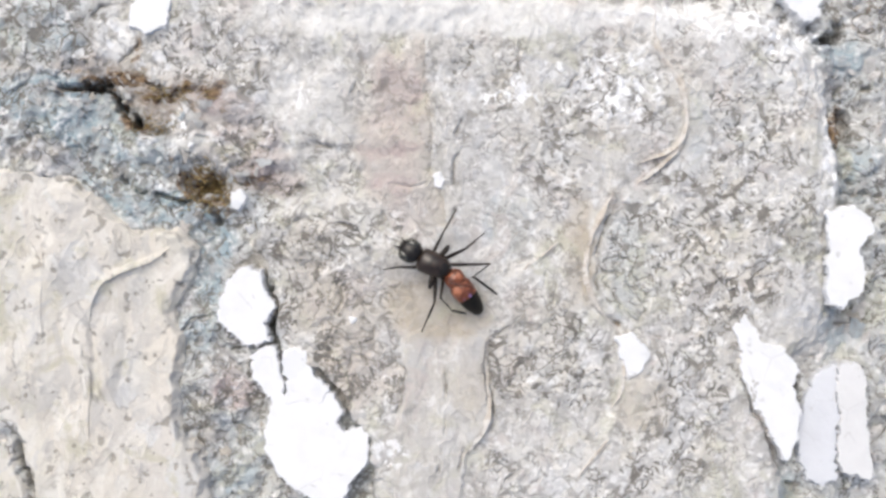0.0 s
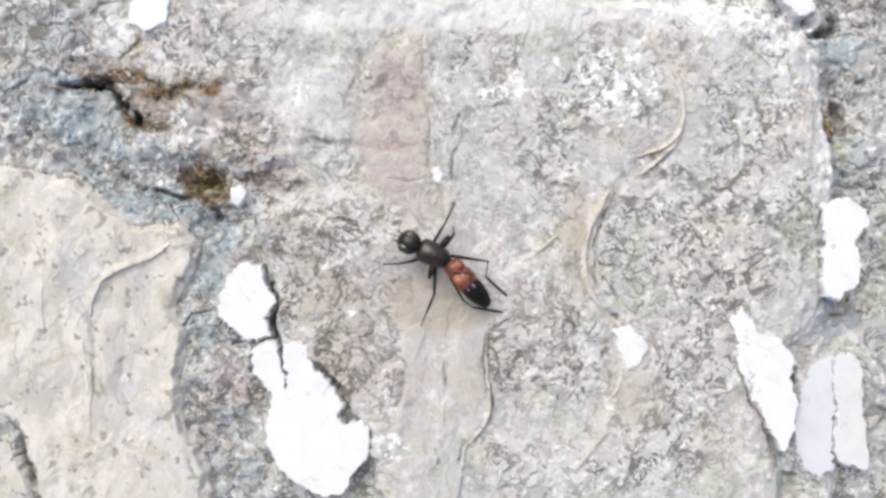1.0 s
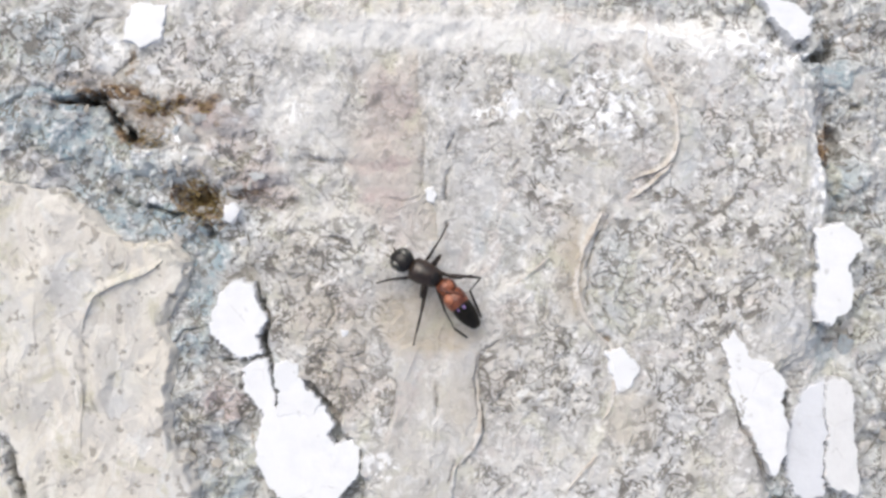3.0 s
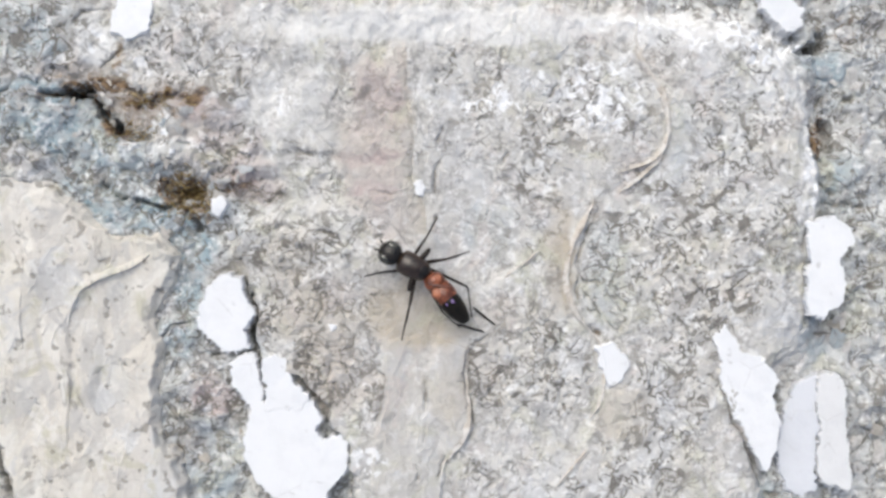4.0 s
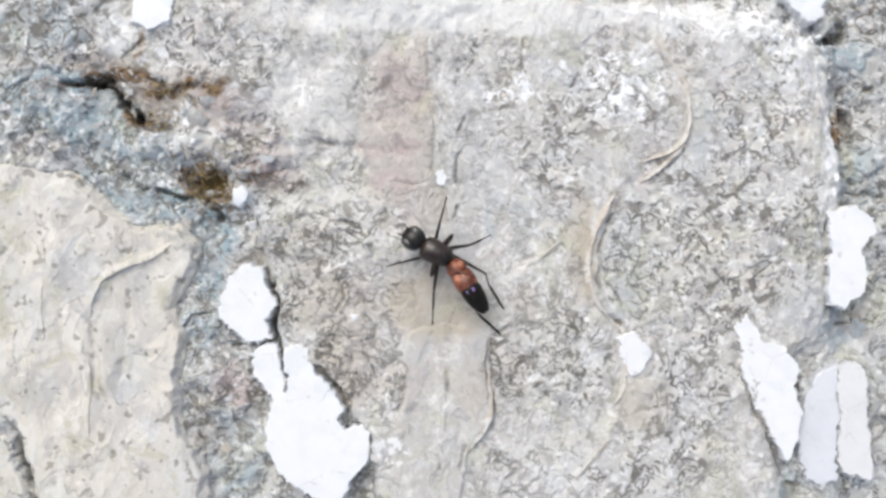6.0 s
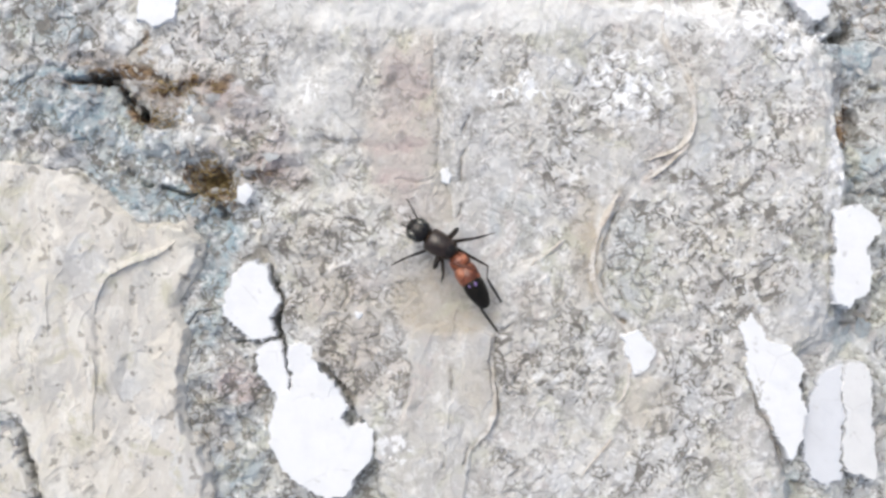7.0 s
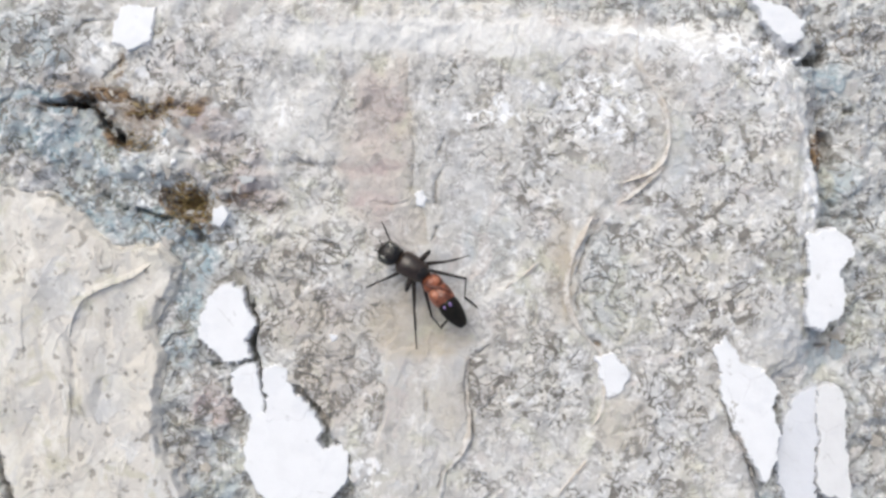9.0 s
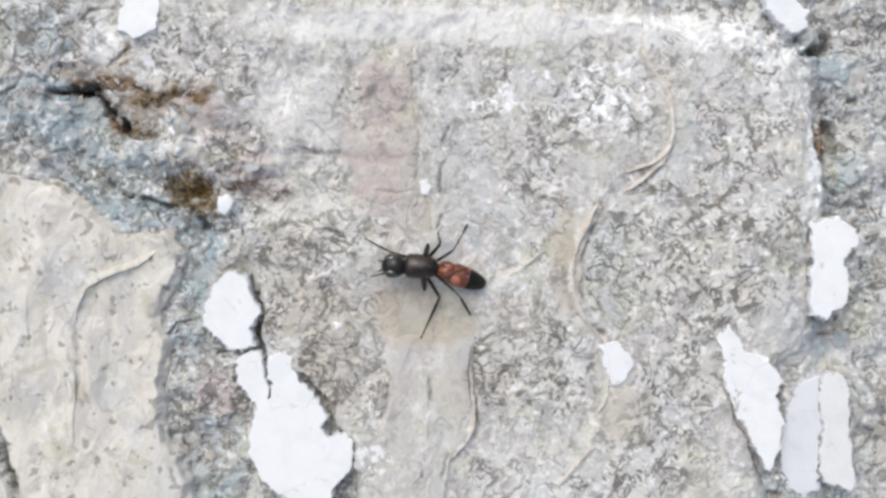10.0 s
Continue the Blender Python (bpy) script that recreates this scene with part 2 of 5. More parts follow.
hole(-23.88, 11.14, 0.77, 0.27, 1.5)
hole(-22.35, 10.06, 0.34, 0.50, 1.0)
hole(-16.03, 4.17, 1.03, 0.54, 1.1)
hole(28.0, 8.6, 0.60, 1.30, 1.6)
hole(27.24, 14.73, 0.61, 0.42)
hole(24.00, -9.45, 0.34, 0.32, 6.0)
hole(-21.12, 8.76, 0.38, 0.38)
hole(-23.69, 11.17, 0.99, 0.31, 1.5)
ridge("curl_top", [(14.39, 16.11), (14.27, 14.20), (15.15, 12.47), (16.07, 11.52), (16.49, 9.60), (16.42, 7.69), (15.54, 6.62), (13.24, 5.78)], 0.10, 0.30)
ridge("curl_arm", [(16.22, 7.00), (14.77, 5.55), (13.32, 4.55)], 0.14, 0.16)
ridge("curl_mid", [(11.52, 3.79), (10.48, 1.95), (9.72, 0.04), (9.64, -1.88), (10.18, -3.60), (11.02, -4.63)], 0.11, 0.34)
ridge("curl_low", [(11.02, -4.63), (12.09, -5.70), (12.32, -8.00), (12.02, -9.91), (11.40, -10.75)], 0.07, 0.22)
ridge("stroke", [(5.40, -1.42), (6.81, -0.42), (7.88, 0.50)], 0.10, 0.20)
ridge("stroke_low", [(9.11, -15.46), (10.37, -13.93), (11.33, -12.78)], 0.09, 0.20)
ridge("arch", [(-9.91, -3.41), (-8.57, -1.95), (-6.66, -1.11), (-4.74, -0.42)], 0.18, 0.18)
ridge("tongue_edge", [(3.02, -6.16), (2.76, -8.19), (3.25, -11.25), (2.60, -12.40), (1.68, -13.74)], 0.09, 0.18)
ridge("right_edge", [(23.00, 14.01), (25.10, 11.90), (26.25, 8.46), (26.94, 4.63), (26.25, 0.04)], 0.30, 0.22)
ridge("pale_fibre", [(-10.56, 16.03), (-10.37, 15.15), (-10.22, 14.27)], 0.09, 0.16)
ridge("pale_sliver", [(4.63, 13.16), (4.90, 13.66), (5.17, 14.27)], 0.09, 0.16)
ridge("pale_seam", [(-0.34, 9.03), (-0.54, 7.88), (-0.77, 6.85)], 0.09, 0.16)
crack("gnarl", [(24.72, 14.96), (25.33, 15.11), (25.94, 15.50)], 0.22, 0.90)
crack("gnarl", [(27.32, 15.65), (28.16, 15.11)], 0.18, 0.50)
crack("gnarl", [(26.63, 9.99), (26.48, 8.27), (26.71, 7.08), (27.40, 6.62)], 0.25, 0.90)
crack("gnarl", [(27.32, 4.02), (28.55, 3.86), (29.77, 3.67)], 0.16, 0.50)
crack("gnarl", [(27.17, 5.40), (27.86, 4.94), (28.70, 4.40)], 0.18, 0.50)
crack("gnarl", [(29.23, 11.14), (30.00, 11.21)], 0.18, 0.50)
crack("gnarl", [(27.40, 10.56), (27.78, 11.52)], 0.14, 0.40)
crack("gnarl", [(27.17, -5.24), (28.78, -5.32)], 0.10, 0.30)
crack("gnarl", [(23.57, -16.11), (24.72, -16.42)], 0.20, 0.60)
hole(26.48, 14.35, 0.75, 0.40, 1.6)
patch("pale", 26.17, 6.54, 0.46, 3.44, 0.90)
patch("pale", 24.34, 13.43, 0.84, 2.30, 0.60)
# bluish shade beside the plate's right rim, painted as colour
patch("blue", 28.55, 5.01, 1.91, 4.21, 0.16)
patch("blue", 28.55, 12.67, 1.91, 2.30, 0.12)
patch("blue", 25.10, 9.22, 0.77, 3.06, 0.17)
patch("warm", -14.39, -9.53, 1.30, 1.38, 0.90)
patch("warm", -14.89, -8.00, 0.77, 1.53, 0.40)
# dark line that paints extra shade into the hole beside the tall flake
crack("gnarl", [(23.42, -9.37), (23.76, -9.53), (24.11, -9.76)], 0.26, 1.5)
patch("blue", -25.03, 9.60, 2.30, 1.53, 0.40)
patch("blue", -16.42, 0.61, 1.15, 1.53, 0.50)
patch("blue", -16.03, -2.26, 0.92, 1.91, 0.40)
patch("blue", -18.90, 2.64, 1.53, 0.69, 0.40)
patch("warm", -3.41, 8.07, 2.37, 5.74, 0.40)
patch("blue", 20.89, 9.22, 4.21, 3.44, 0.06)
patch("rot", -23.69, 11.14, 1.72, 0.54, 0.70)
patch("rot", -21.77, 9.80, 0.54, 1.15, 0.60)
patch("dust_and_light", 15.15, 16.03, 3.44, 0.84, 0.60)
patch("dust_and_light", 20.89, 14.96, 3.44, 1.53, 0.70)
patch("pale", 20.89, 14.96, 4.21, 1.91, 0.60)
patch("rough", 28.55, 13.05, 1.91, 1.53, -0.60)
patch("rough", 27.40, -6.08, 2.30, 1.91, -0.80)
patch("blue", 28.16, 13.05, 1.53, 1.38, 0.16)
patch("blue", 27.02, -6.08, 1.53, 1.91, 0.12)
patch("pale", 26.48, 5.40, 0.38, 3.06, 0.90)
patch("rough", 26.40, 6.16, 0.54, 3.44, -0.40)
patch("dust_and_light", 26.25, 7.31, 0.46, 4.21, 0.50)
patch("blue", 23.57, -16.03, 1.53, 1.15, 0.17)
patch("rough", 4.44, 15.80, 16.45, 1.45, -0.80)
patch("warm", -18.52, 10.18, 4.21, 1.84, 0.45)
patch("rot", -16.61, 9.41, 2.68, 0.46, 0.45)
patch("rot", -13.16, 7.12, 1.15, 0.38, 0.35)
patch("rot", -20.05, 10.18, 0.99, 0.77, 0.50)
patch("dust_and_light", -17.76, 8.65, 0.69, 1.30, 0.60)
patch("dust_and_light", -19.09, 4.55, 1.30, 0.77, 0.50)
patch("pale", -22.16, 14.20, 1.30, 1.53, 0.50)
patch("net", 12.67, -2.26, 1.91, 3.06, 0.50)
patch("pale", -27.70, 4.63, 2.30, 1.53, 0.40)
patch("tan", -18.52, 10.75, 4.21, 1.91, 0.35)
patch("blue", -24.64, 8.65, 2.30, 1.91, 0.30)
patch("net", 12.47, -3.02, 1.91, 2.30, 0.40)
patch("rough", 28.93, 4.63, 1.53, 2.30, -0.40)
patch("blue", 28.16, 4.25, 1.53, 1.91, 0.08)
patch("warm", 28.55, -4.55, 1.15, 1.53, 0.40)
patch("tan", -6.58, -8.19, 2.76, 3.25, 0.55)
patch("warm", -6.58, -8.19, 2.76, 3.25, 0.25)
patch("tan", -8.76, -3.02, 3.06, 2.87, 0.40)
patch("tan", -10.10, 0.42, 3.83, 1.72, 0.25)
patch("tan", 3.86, -8.57, 1.72, 2.49, 0.30)
patch("tan", -14.69, -11.44, 2.30, 3.83, 0.15)
patch("warm", -14.69, -12.21, 2.30, 4.21, 0.30)
patch("rough", -7.81, -3.98, 3.44, 2.30, 0.50)
patch("tan", -4.74, -3.02, 2.30, 3.44, 0.25)
patch("tan", -3.60, 8.07, 2.87, 6.51, 0.55)
patch("tan", -1.49, -3.41, 2.68, 2.87, 0.75)
patch("tan", 1.38, -4.55, 2.30, 1.53, 0.45)
patch("tan", 9.11, 0.42, 1.22, 4.59, 0.75)
patch("tan", 13.24, -10.48, 2.30, 2.30, 0.55)
patch("tan", -20.43, 9.60, 3.06, 2.30, 0.60)
patch("tan", 1.76, -9.53, 1.34, 3.44, 0.30)
patch("tan", -2.76, 6.81, 1.30, 0.27, 0.90)
patch("tan", -3.14, 4.29, 1.15, 0.27, 1.00)
patch("tan", -1.30, 10.18, 0.54, 2.30, 0.50)
patch("tan", 9.64, -1.11, 0.61, 3.06, 0.60)
patch("tan", 18.21, -2.26, 5.74, 4.59, 0.16)
patch("tan", 2.91, -4.55, 3.44, 2.30, 0.25)
patch("tan", -7.23, -3.98, 2.87, 2.49, 0.28)
patch("tan", 6.93, -4.55, 2.30, 2.68, 0.25)
patch("tan", -8.19, 1.95, 2.68, 2.30, 0.20)
patch("tan", -22.35, 12.59, 4.59, 1.15, 0.55)
patch("tan", -18.14, 9.60, 4.21, 2.30, 0.35)
patch("tan", -13.16, 5.40, 2.68, 1.91, 0.35)
patch("tan", -1.68, -4.55, 3.44, 2.30, 0.25)
# bluish skylit shade of the left crevices, painted as colour
patch("blue", -26.94, 10.37, 4.21, 1.91, 0.60)
patch("blue", -21.20, 5.40, 4.59, 1.91, 0.55)
patch("blue", -20.43, 3.10, 3.06, 1.15, 0.40)
patch("blue", -24.64, 8.65, 4.59, 2.30, 0.80)
patch("blue", -18.52, 2.72, 4.21, 1.53, 0.75)
patch("blue", -15.84, 0.04, 1.53, 2.30, 0.90)
patch("blue", -19.09, 2.26, 2.68, 0.92, 0.80)
patch("blue", -16.53, 0.42, 1.38, 1.38, 0.90)
patch("blue", -24.45, 9.22, 2.30, 1.53, 0.50)
patch("blue", -27.70, 14.58, 3.44, 2.30, 0.40)
patch("blue", -14.31, -13.74, 2.30, 4.59, 0.20)
patch("blue", -16.99, -5.70, 1.91, 1.91, 0.40)
patch("blue", 12.47, -0.73, 2.10, 4.21, 0.30)
patch("blue", 4.44, 1.57, 2.30, 2.30, 0.25)
patch("blue", 27.40, 12.67, 2.30, 2.30, 0.16)
patch("blue", 28.93, 5.01, 1.91, 2.30, 0.20)
patch("rot", -20.97, 13.43, 0.77, 0.99, 0.45)
patch("rot", -22.16, 11.67, 2.30, 0.42, 0.75)
patch("rot", -21.20, 11.52, 3.44, 0.69, 0.50)
patch("rot", -16.99, 9.22, 4.21, 1.72, 0.12)
patch("rot", -18.14, 5.40, 2.30, 0.96, 0.30)
patch("rot", -13.16, 4.82, 2.30, 1.15, 0.30)
patch("rot", -14.89, 10.56, 1.91, 0.46, 0.25)
patch("rot", -16.42, 4.25, 1.91, 1.30, 1.00)
patch("rot", -17.76, 10.75, 3.44, 0.69, 0.70)
patch("rot", -19.97, 8.23, 1.15, 0.61, 0.80)
patch("rot", 27.40, 8.65, 1.15, 1.72, 0.80)
patch("rot", 29.50, 16.11, 1.53, 1.53, 0.50)
patch("rot", -15.46, 11.52, 1.53, 0.38, 0.30)
# whitens the top rim: light on its slope, put into the colour
patch("dust_and_light", 4.44, 15.50, 17.60, 1.38, 0.17)
patch("dust_and_light", 24.72, 12.67, 2.30, 4.21, 0.42)
patch("dust_and_light", 26.25, 5.40, 1.15, 4.59, 0.24)
patch("dust_and_light", 12.09, 11.14, 3.44, 3.06, 0.90)
patch("dust_and_light", 4.44, 10.18, 2.30, 1.34, 0.90)
patch("dust_and_light", 7.12, 12.28, 1.91, 0.96, 0.70)
patch("dust_and_light", -9.91, 10.56, 1.15, 1.15, 0.70)
patch("dust_and_light", -18.14, 8.27, 0.92, 1.15, 1.00)
patch("dust_and_light", -19.67, 12.67, 1.53, 0.92, 0.60)
patch("dust_and_light", -20.43, 6.93, 2.30, 0.77, 0.50)
patch("dust_and_light", -22.16, 14.20, 0.54, 0.92, 0.60)
# more painted brightness along the top rim
patch("dust_and_light", 15.15, 15.34, 9.95, 1.34, 0.16)
patch("dust_and_light", 23.57, 14.58, 2.68, 1.91, 0.80)
patch("dust_and_light", 8.65, 6.73, 1.15, 1.15, 0.50)
patch("dust_and_light", -3.60, -13.74, 1.53, 0.96, 0.70)
patch("dust_and_light", 25.48, 4.25, 1.53, 4.21, 0.27)
patch("dust_and_light", -6.28, -1.11, 2.68, 0.96, 0.30)
patch("rough", 10.94, 10.37, 4.97, 3.06, 0.55)
patch("rough", 4.06, 10.75, 2.30, 2.30, 0.35)
patch("rough", 1.38, 12.67, 1.15, 1.53, 0.50)
patch("rough", 7.69, 8.65, 1.91, 2.30, 0.60)
patch("rough", 8.27, 5.01, 1.91, 1.91, 0.60)
patch("rough", 20.89, 9.60, 4.21, 3.44, 0.45)
patch("rough", 20.89, 3.10, 5.36, 4.21, 0.75)
patch("rough", 19.36, -1.49, 5.74, 3.44, 0.75)
patch("rough", 12.86, 0.04, 2.30, 3.44, 0.50)
patch("rough", 15.92, -0.34, 2.30, 3.06, 0.60)
patch("rough", 15.92, 4.25, 1.91, 1.53, 0.60)
patch("rough", 18.21, -6.85, 2.30, 4.59, 0.50)
patch("rough", 15.15, -11.82, 4.21, 4.59, 0.50)
patch("rough", 9.03, -7.61, 3.06, 3.44, 0.65)
patch("rough", 4.63, -8.00, 2.10, 2.87, 0.70)
patch("rough", 7.88, -9.91, 2.30, 1.15, 0.40)
patch("rough", 12.09, -15.65, 3.06, 1.91, 0.40)
patch("rough", 5.20, -14.50, 2.30, 1.91, 0.30)
patch("rough", -8.57, 0.42, 4.21, 2.30, 0.60)
patch("rough", -10.48, -4.17, 1.91, 3.06, 0.60)
patch("rough", -6.66, -8.38, 2.68, 3.44, 0.70)
patch("rough", -8.19, -2.26, 2.30, 1.91, 0.40)
patch("rough", -3.60, -9.53, 1.34, 3.06, 0.35)
patch("rough", -16.99, 13.43, 2.68, 3.06, 0.60)
patch("rough", -26.94, 14.58, 4.59, 3.06, 0.80)
patch("rough", -13.16, 7.31, 2.30, 2.30, 0.60)
patch("rough", -11.63, 4.25, 2.30, 1.15, 0.80)
patch("rough", -13.55, 1.95, 1.53, 1.53, 0.40)
patch("rough", -7.04, 5.01, 1.53, 1.91, 0.25)
patch("rough", -8.57, 7.12, 3.44, 0.57, 0.40)
patch("rough", -4.74, 1.57, 2.30, 1.53, 0.30)
patch("rough", -13.16, 12.67, 1.53, 2.30, 0.40)
patch("rough", 22.81, 13.43, 1.53, 2.30, 0.50)
patch("rough", 2.53, 15.54, 14.54, 1.34, -0.40)
patch("rough", -8.95, 10.37, 3.44, 2.68, -0.30)
patch("rough", -3.60, 9.22, 2.68, 2.30, -0.20)
patch("rough", 17.26, 8.46, 1.07, 2.68, -0.60)
patch("rough", 9.99, 0.04, 0.84, 3.83, -0.50)
patch("rough", 13.05, -10.68, 1.34, 1.91, -0.60)
patch("rough", 0.23, -3.79, 3.06, 2.68, -0.60)
patch("rough", 13.24, -7.61, 1.53, 1.91, -0.20)
patch("net", -6.28, -8.38, 2.49, 2.87, 1.00)
patch("net", 3.67, -8.76, 1.45, 2.30, 0.90)
patch("net", 12.47, -1.11, 2.10, 3.25, 0.90)
patch("net", -9.34, 1.19, 3.44, 1.72, 0.80)
patch("net", -27.32, 14.58, 4.21, 3.44, 0.90)
patch("net", -15.08, -10.68, 2.30, 4.59, 0.90)
patch("net", -11.63, 4.25, 2.10, 1.15, 0.90)
patch("net", -13.93, 7.69, 1.91, 1.91, 0.70)
patch("net", 8.27, -8.00, 3.44, 2.68, 0.50)
patch("net", 20.51, 2.72, 4.59, 4.21, 0.40)
patch("net", -16.99, -3.41, 1.53, 2.30, 0.90)
patch("net", -26.94, -14.89, 1.53, 2.68, 0.90)
patch("net", -27.70, 9.60, 2.30, 1.53, 0.50)
patch("net", -25.41, 7.31, 2.68, 1.34, 0.60)
patch("net", 28.16, 9.22, 1.91, 4.59, 0.60)
patch("net", -8.57, -3.79, 1.91, 1.91, 0.60)
patch("net", -22.35, 3.48, 2.30, 1.15, 0.50)
patch("warm", -13.55, 6.93, 3.06, 2.68, 0.70)
patch("warm", -14.69, 9.99, 2.68, 0.96, 0.60)
patch("warm", -11.63, 4.63, 2.30, 1.34, 0.60)
patch("warm", -3.21, 11.14, 2.30, 3.06, 0.45)
patch("warm", -3.60, 6.73, 2.68, 0.54, 0.80)
patch("warm", -3.60, 4.44, 1.72, 0.46, 0.90)
patch("warm", -1.87, 10.37, 0.61, 2.30, 0.60)
patch("warm", -27.70, 5.78, 2.68, 1.91, 0.35)
patch("warm", -2.45, 1.95, 2.30, 2.30, 0.40)
patch("warm", -14.69, -9.53, 1.53, 1.53, 0.50)
patch("warm", -24.26, 12.67, 2.30, 1.53, 0.30)
# pale top rim, its brightness towards the light partly painted in
patch("pale", 2.53, 15.80, 16.45, 1.38, 0.90)
patch("pale", 16.68, 15.73, 6.12, 1.72, 0.80)
patch("pale", -8.57, 9.99, 4.21, 2.30, 0.50)
patch("pale", 23.57, 11.90, 1.34, 4.21, 0.60)
patch("pale", -6.28, 2.33, 3.06, 2.30, 0.25)
patch("pale", 25.87, 9.22, 0.69, 4.59, 0.60)
patch("pale", -17.76, 8.46, 0.69, 1.53, 0.90)
patch("pale", -22.35, 14.58, 1.53, 1.53, 0.50)
patch("pale", -18.90, 13.43, 1.91, 1.91, 0.50)
patch("pale", -19.29, 4.63, 1.34, 0.84, 0.60)
patch("rot", -23.88, 12.28, 2.10, 0.38, 0.45)
patch("rot", -22.16, 11.52, 1.45, 0.50, 0.70)
patch("rot", -18.52, 10.45, 3.06, 0.54, 0.50)
patch("rot", -17.37, 11.06, 0.96, 0.38, 0.70)
patch("rot", -20.24, 8.27, 1.15, 0.54, 0.75)
patch("rot", -17.37, 4.25, 1.07, 1.22, 1.00)
patch("rot", -15.27, 3.29, 0.92, 1.53, 0.90)
patch("rot", -18.14, 6.24, 0.99, 0.61, 0.50)
patch("rot", -21.01, 12.74, 0.92, 1.30, 0.40)
patch("rot", 27.51, 8.76, 0.84, 1.61, 1.00)
patch("rot", -13.16, 4.94, 1.91, 0.38, 0.50)
patch("rot", 11.71, -4.94, 0.69, 0.46, 0.50)
patch("blue", -25.03, 9.99, 2.68, 1.72, 0.70)
patch("blue", -23.88, 8.46, 2.30, 1.53, 0.50)
patch("blue", -26.56, 15.34, 4.21, 2.30, 0.45)
patch("blue", -21.01, 3.67, 2.30, 1.07, 0.70)
patch("blue", -18.90, 2.49, 1.76, 0.92, 0.60)
patch("blue", -16.22, 0.04, 1.30, 2.30, 0.70)
patch("blue", -15.84, -3.41, 1.15, 2.30, 0.40)
patch("blue", -14.69, -13.74, 2.30, 3.44, 0.40)
patch("blue", 25.48, 12.67, 1.91, 2.30, 0.25)
patch("blue", 28.16, 13.43, 1.91, 1.53, 0.20)
patch("blue", 27.40, 4.63, 1.68, 2.30, 0.20)
patch("blue", 27.02, -5.70, 1.53, 1.91, 0.22)
patch("blue", 23.19, -16.34, 1.30, 1.15, 0.33)
patch("blue", 17.26, 8.07, 0.99, 2.68, 0.17)
patch("tan", 0.23, -3.98, 3.25, 2.37, 0.35)


def plain_height(x, y):
    """Height of the bark without its finest grain."""
    wx, wy = wobble(x, y, 0.55, 0.45, 3)
    fx, fy = wobble(wx, wy, 0.16, 2.0, 9)
    ax0, ay0 = wobble(x, y, 0.12, 1.6, 15)
    soft = 0.45 + 1.1 * step(21, 25, x) + 1.0 * step(14.5, 17.0, y) * step(-14.5, -12, x)
    soft = soft + 2.2 * np.exp(-((x + 12.6) / 3.2) ** 2 - ((y - 6.2) / 3.0) ** 2)
    soft = soft + 1.6 * np.exp(-((x + 27.5) / 3.5) ** 2 - ((y - 11.5) / 2.5) ** 2)
    soft = soft + 1.8 * np.exp(-((x + 18.6) / 2.8) ** 2 - ((y - 8.6) / 2.2) ** 2)
    soft = soft * (1 - 0.7 * step(-14, -12.5, x) * step(-4, -5.5, x) * step(-1.0, -2.5, y))
    tongue = 1 - step(-0.10, 0.06, edge(ax0, ay0, TONGUE))
    tongue = tongue * step(-4.6, -6.2, y)
    main = 1 - step(0.35 - 0.8 * soft / 0.45, 0.35, edge(fx, fy, MAIN_PLATE))
    z = -1.4 + 0.8 * layers(x, y, 0.28, 4, 21)
    z = z + step(11.5, 17, -x) * 0.4 + step(23.5, 28.5, -x) * 0.9 - step(26.5, 28, x) * 0.35 + step(27, 33, x) * 0.9 * layers(x, y, 0.35, 3, 27)
    z = z - step(25.8, 27.4, x) * 0.7 + 0.2 * np.exp(-((x + 28) / 7) ** 2 - ((y - 4.5) / 3.5) ** 2)
    z = z + 1.0 * np.exp(-((x + 12.6) / 3.8) ** 2 - ((y - 6.0) / 2.6) ** 2)
    z = z + 0.8 * np.exp(-((x + 18.0) / 3.0) ** 2 - ((y - 7.6) / 1.6) ** 2)
    z = z - 0.7 * step(0.0, -1.0, edge(x, y, CREAM_PLATE))
    z = z * (1 - main) + main * (0.10 * layers(x, y, 0.16, 2, 5))
    z = z + step(-2.0, -9.0, x - 0.6 * y) * main * (0.45 * layers(x, y, 0.30, 3, 31) - 0.15)
    z = z - step(18.2, 24, y) * 1.0
    z = z + 0.26 * tongue + (1 - main) * 0.30 * layers(x, y, 0.85, 4, 87, 0.6)
    ax, ay = ax0, ay0
    cx0, cy0 = wobble(ax, ay, 0.38, 0.8, 45)
    cx0, cy0 = wobble(cx0, cy0, 0.22, 2.2, 49)
    ragged = 1 + 0.9 * layers(x, y, 0.9, 3, 48)
    patchy = 0.12 + 1.1 * step(-0.12, 0.08, layers(x, y, 0.75, 2, 64))
    for name, (line, wide, deep) in CRACKS.items():
        xs, ys = [p[0] for p in line], [p[1] for p in line]
        m = (x > min(xs) - 2) & (x < max(xs) + 2) & (y > min(ys) - 2) & (y < max(ys) + 2)
        if not m.any():
            continue
        d, s, _ = along(cx0[m], cy0[m], line) if deep > 0.4 else along(ax[m], ay[m], line)
        cut = deep * np.exp(-(d / (wide * ragged[m])) ** 2) * np.minimum(1, 6 * np.minimum(s, 1 - s) + 0.25)
        z[m] -= cut * patchy[m] if name in ("curl_side", "low_left", "tongue") else cut
    for cx, cy, rx, ry, deep in HOLES:
        z = z - deep * np.exp(-((((cx0 - cx) / rx) ** 2 + ((cy0 - cy) / ry) ** 2) / np.maximum(ragged, 0.5)) ** 2)
    broken = layers(x, y, 0.8, 3, 71)
    for name, (line, wide, high) in RIDGES.items():
        xs, ys = [p[0] for p in line], [p[1] for p in line]
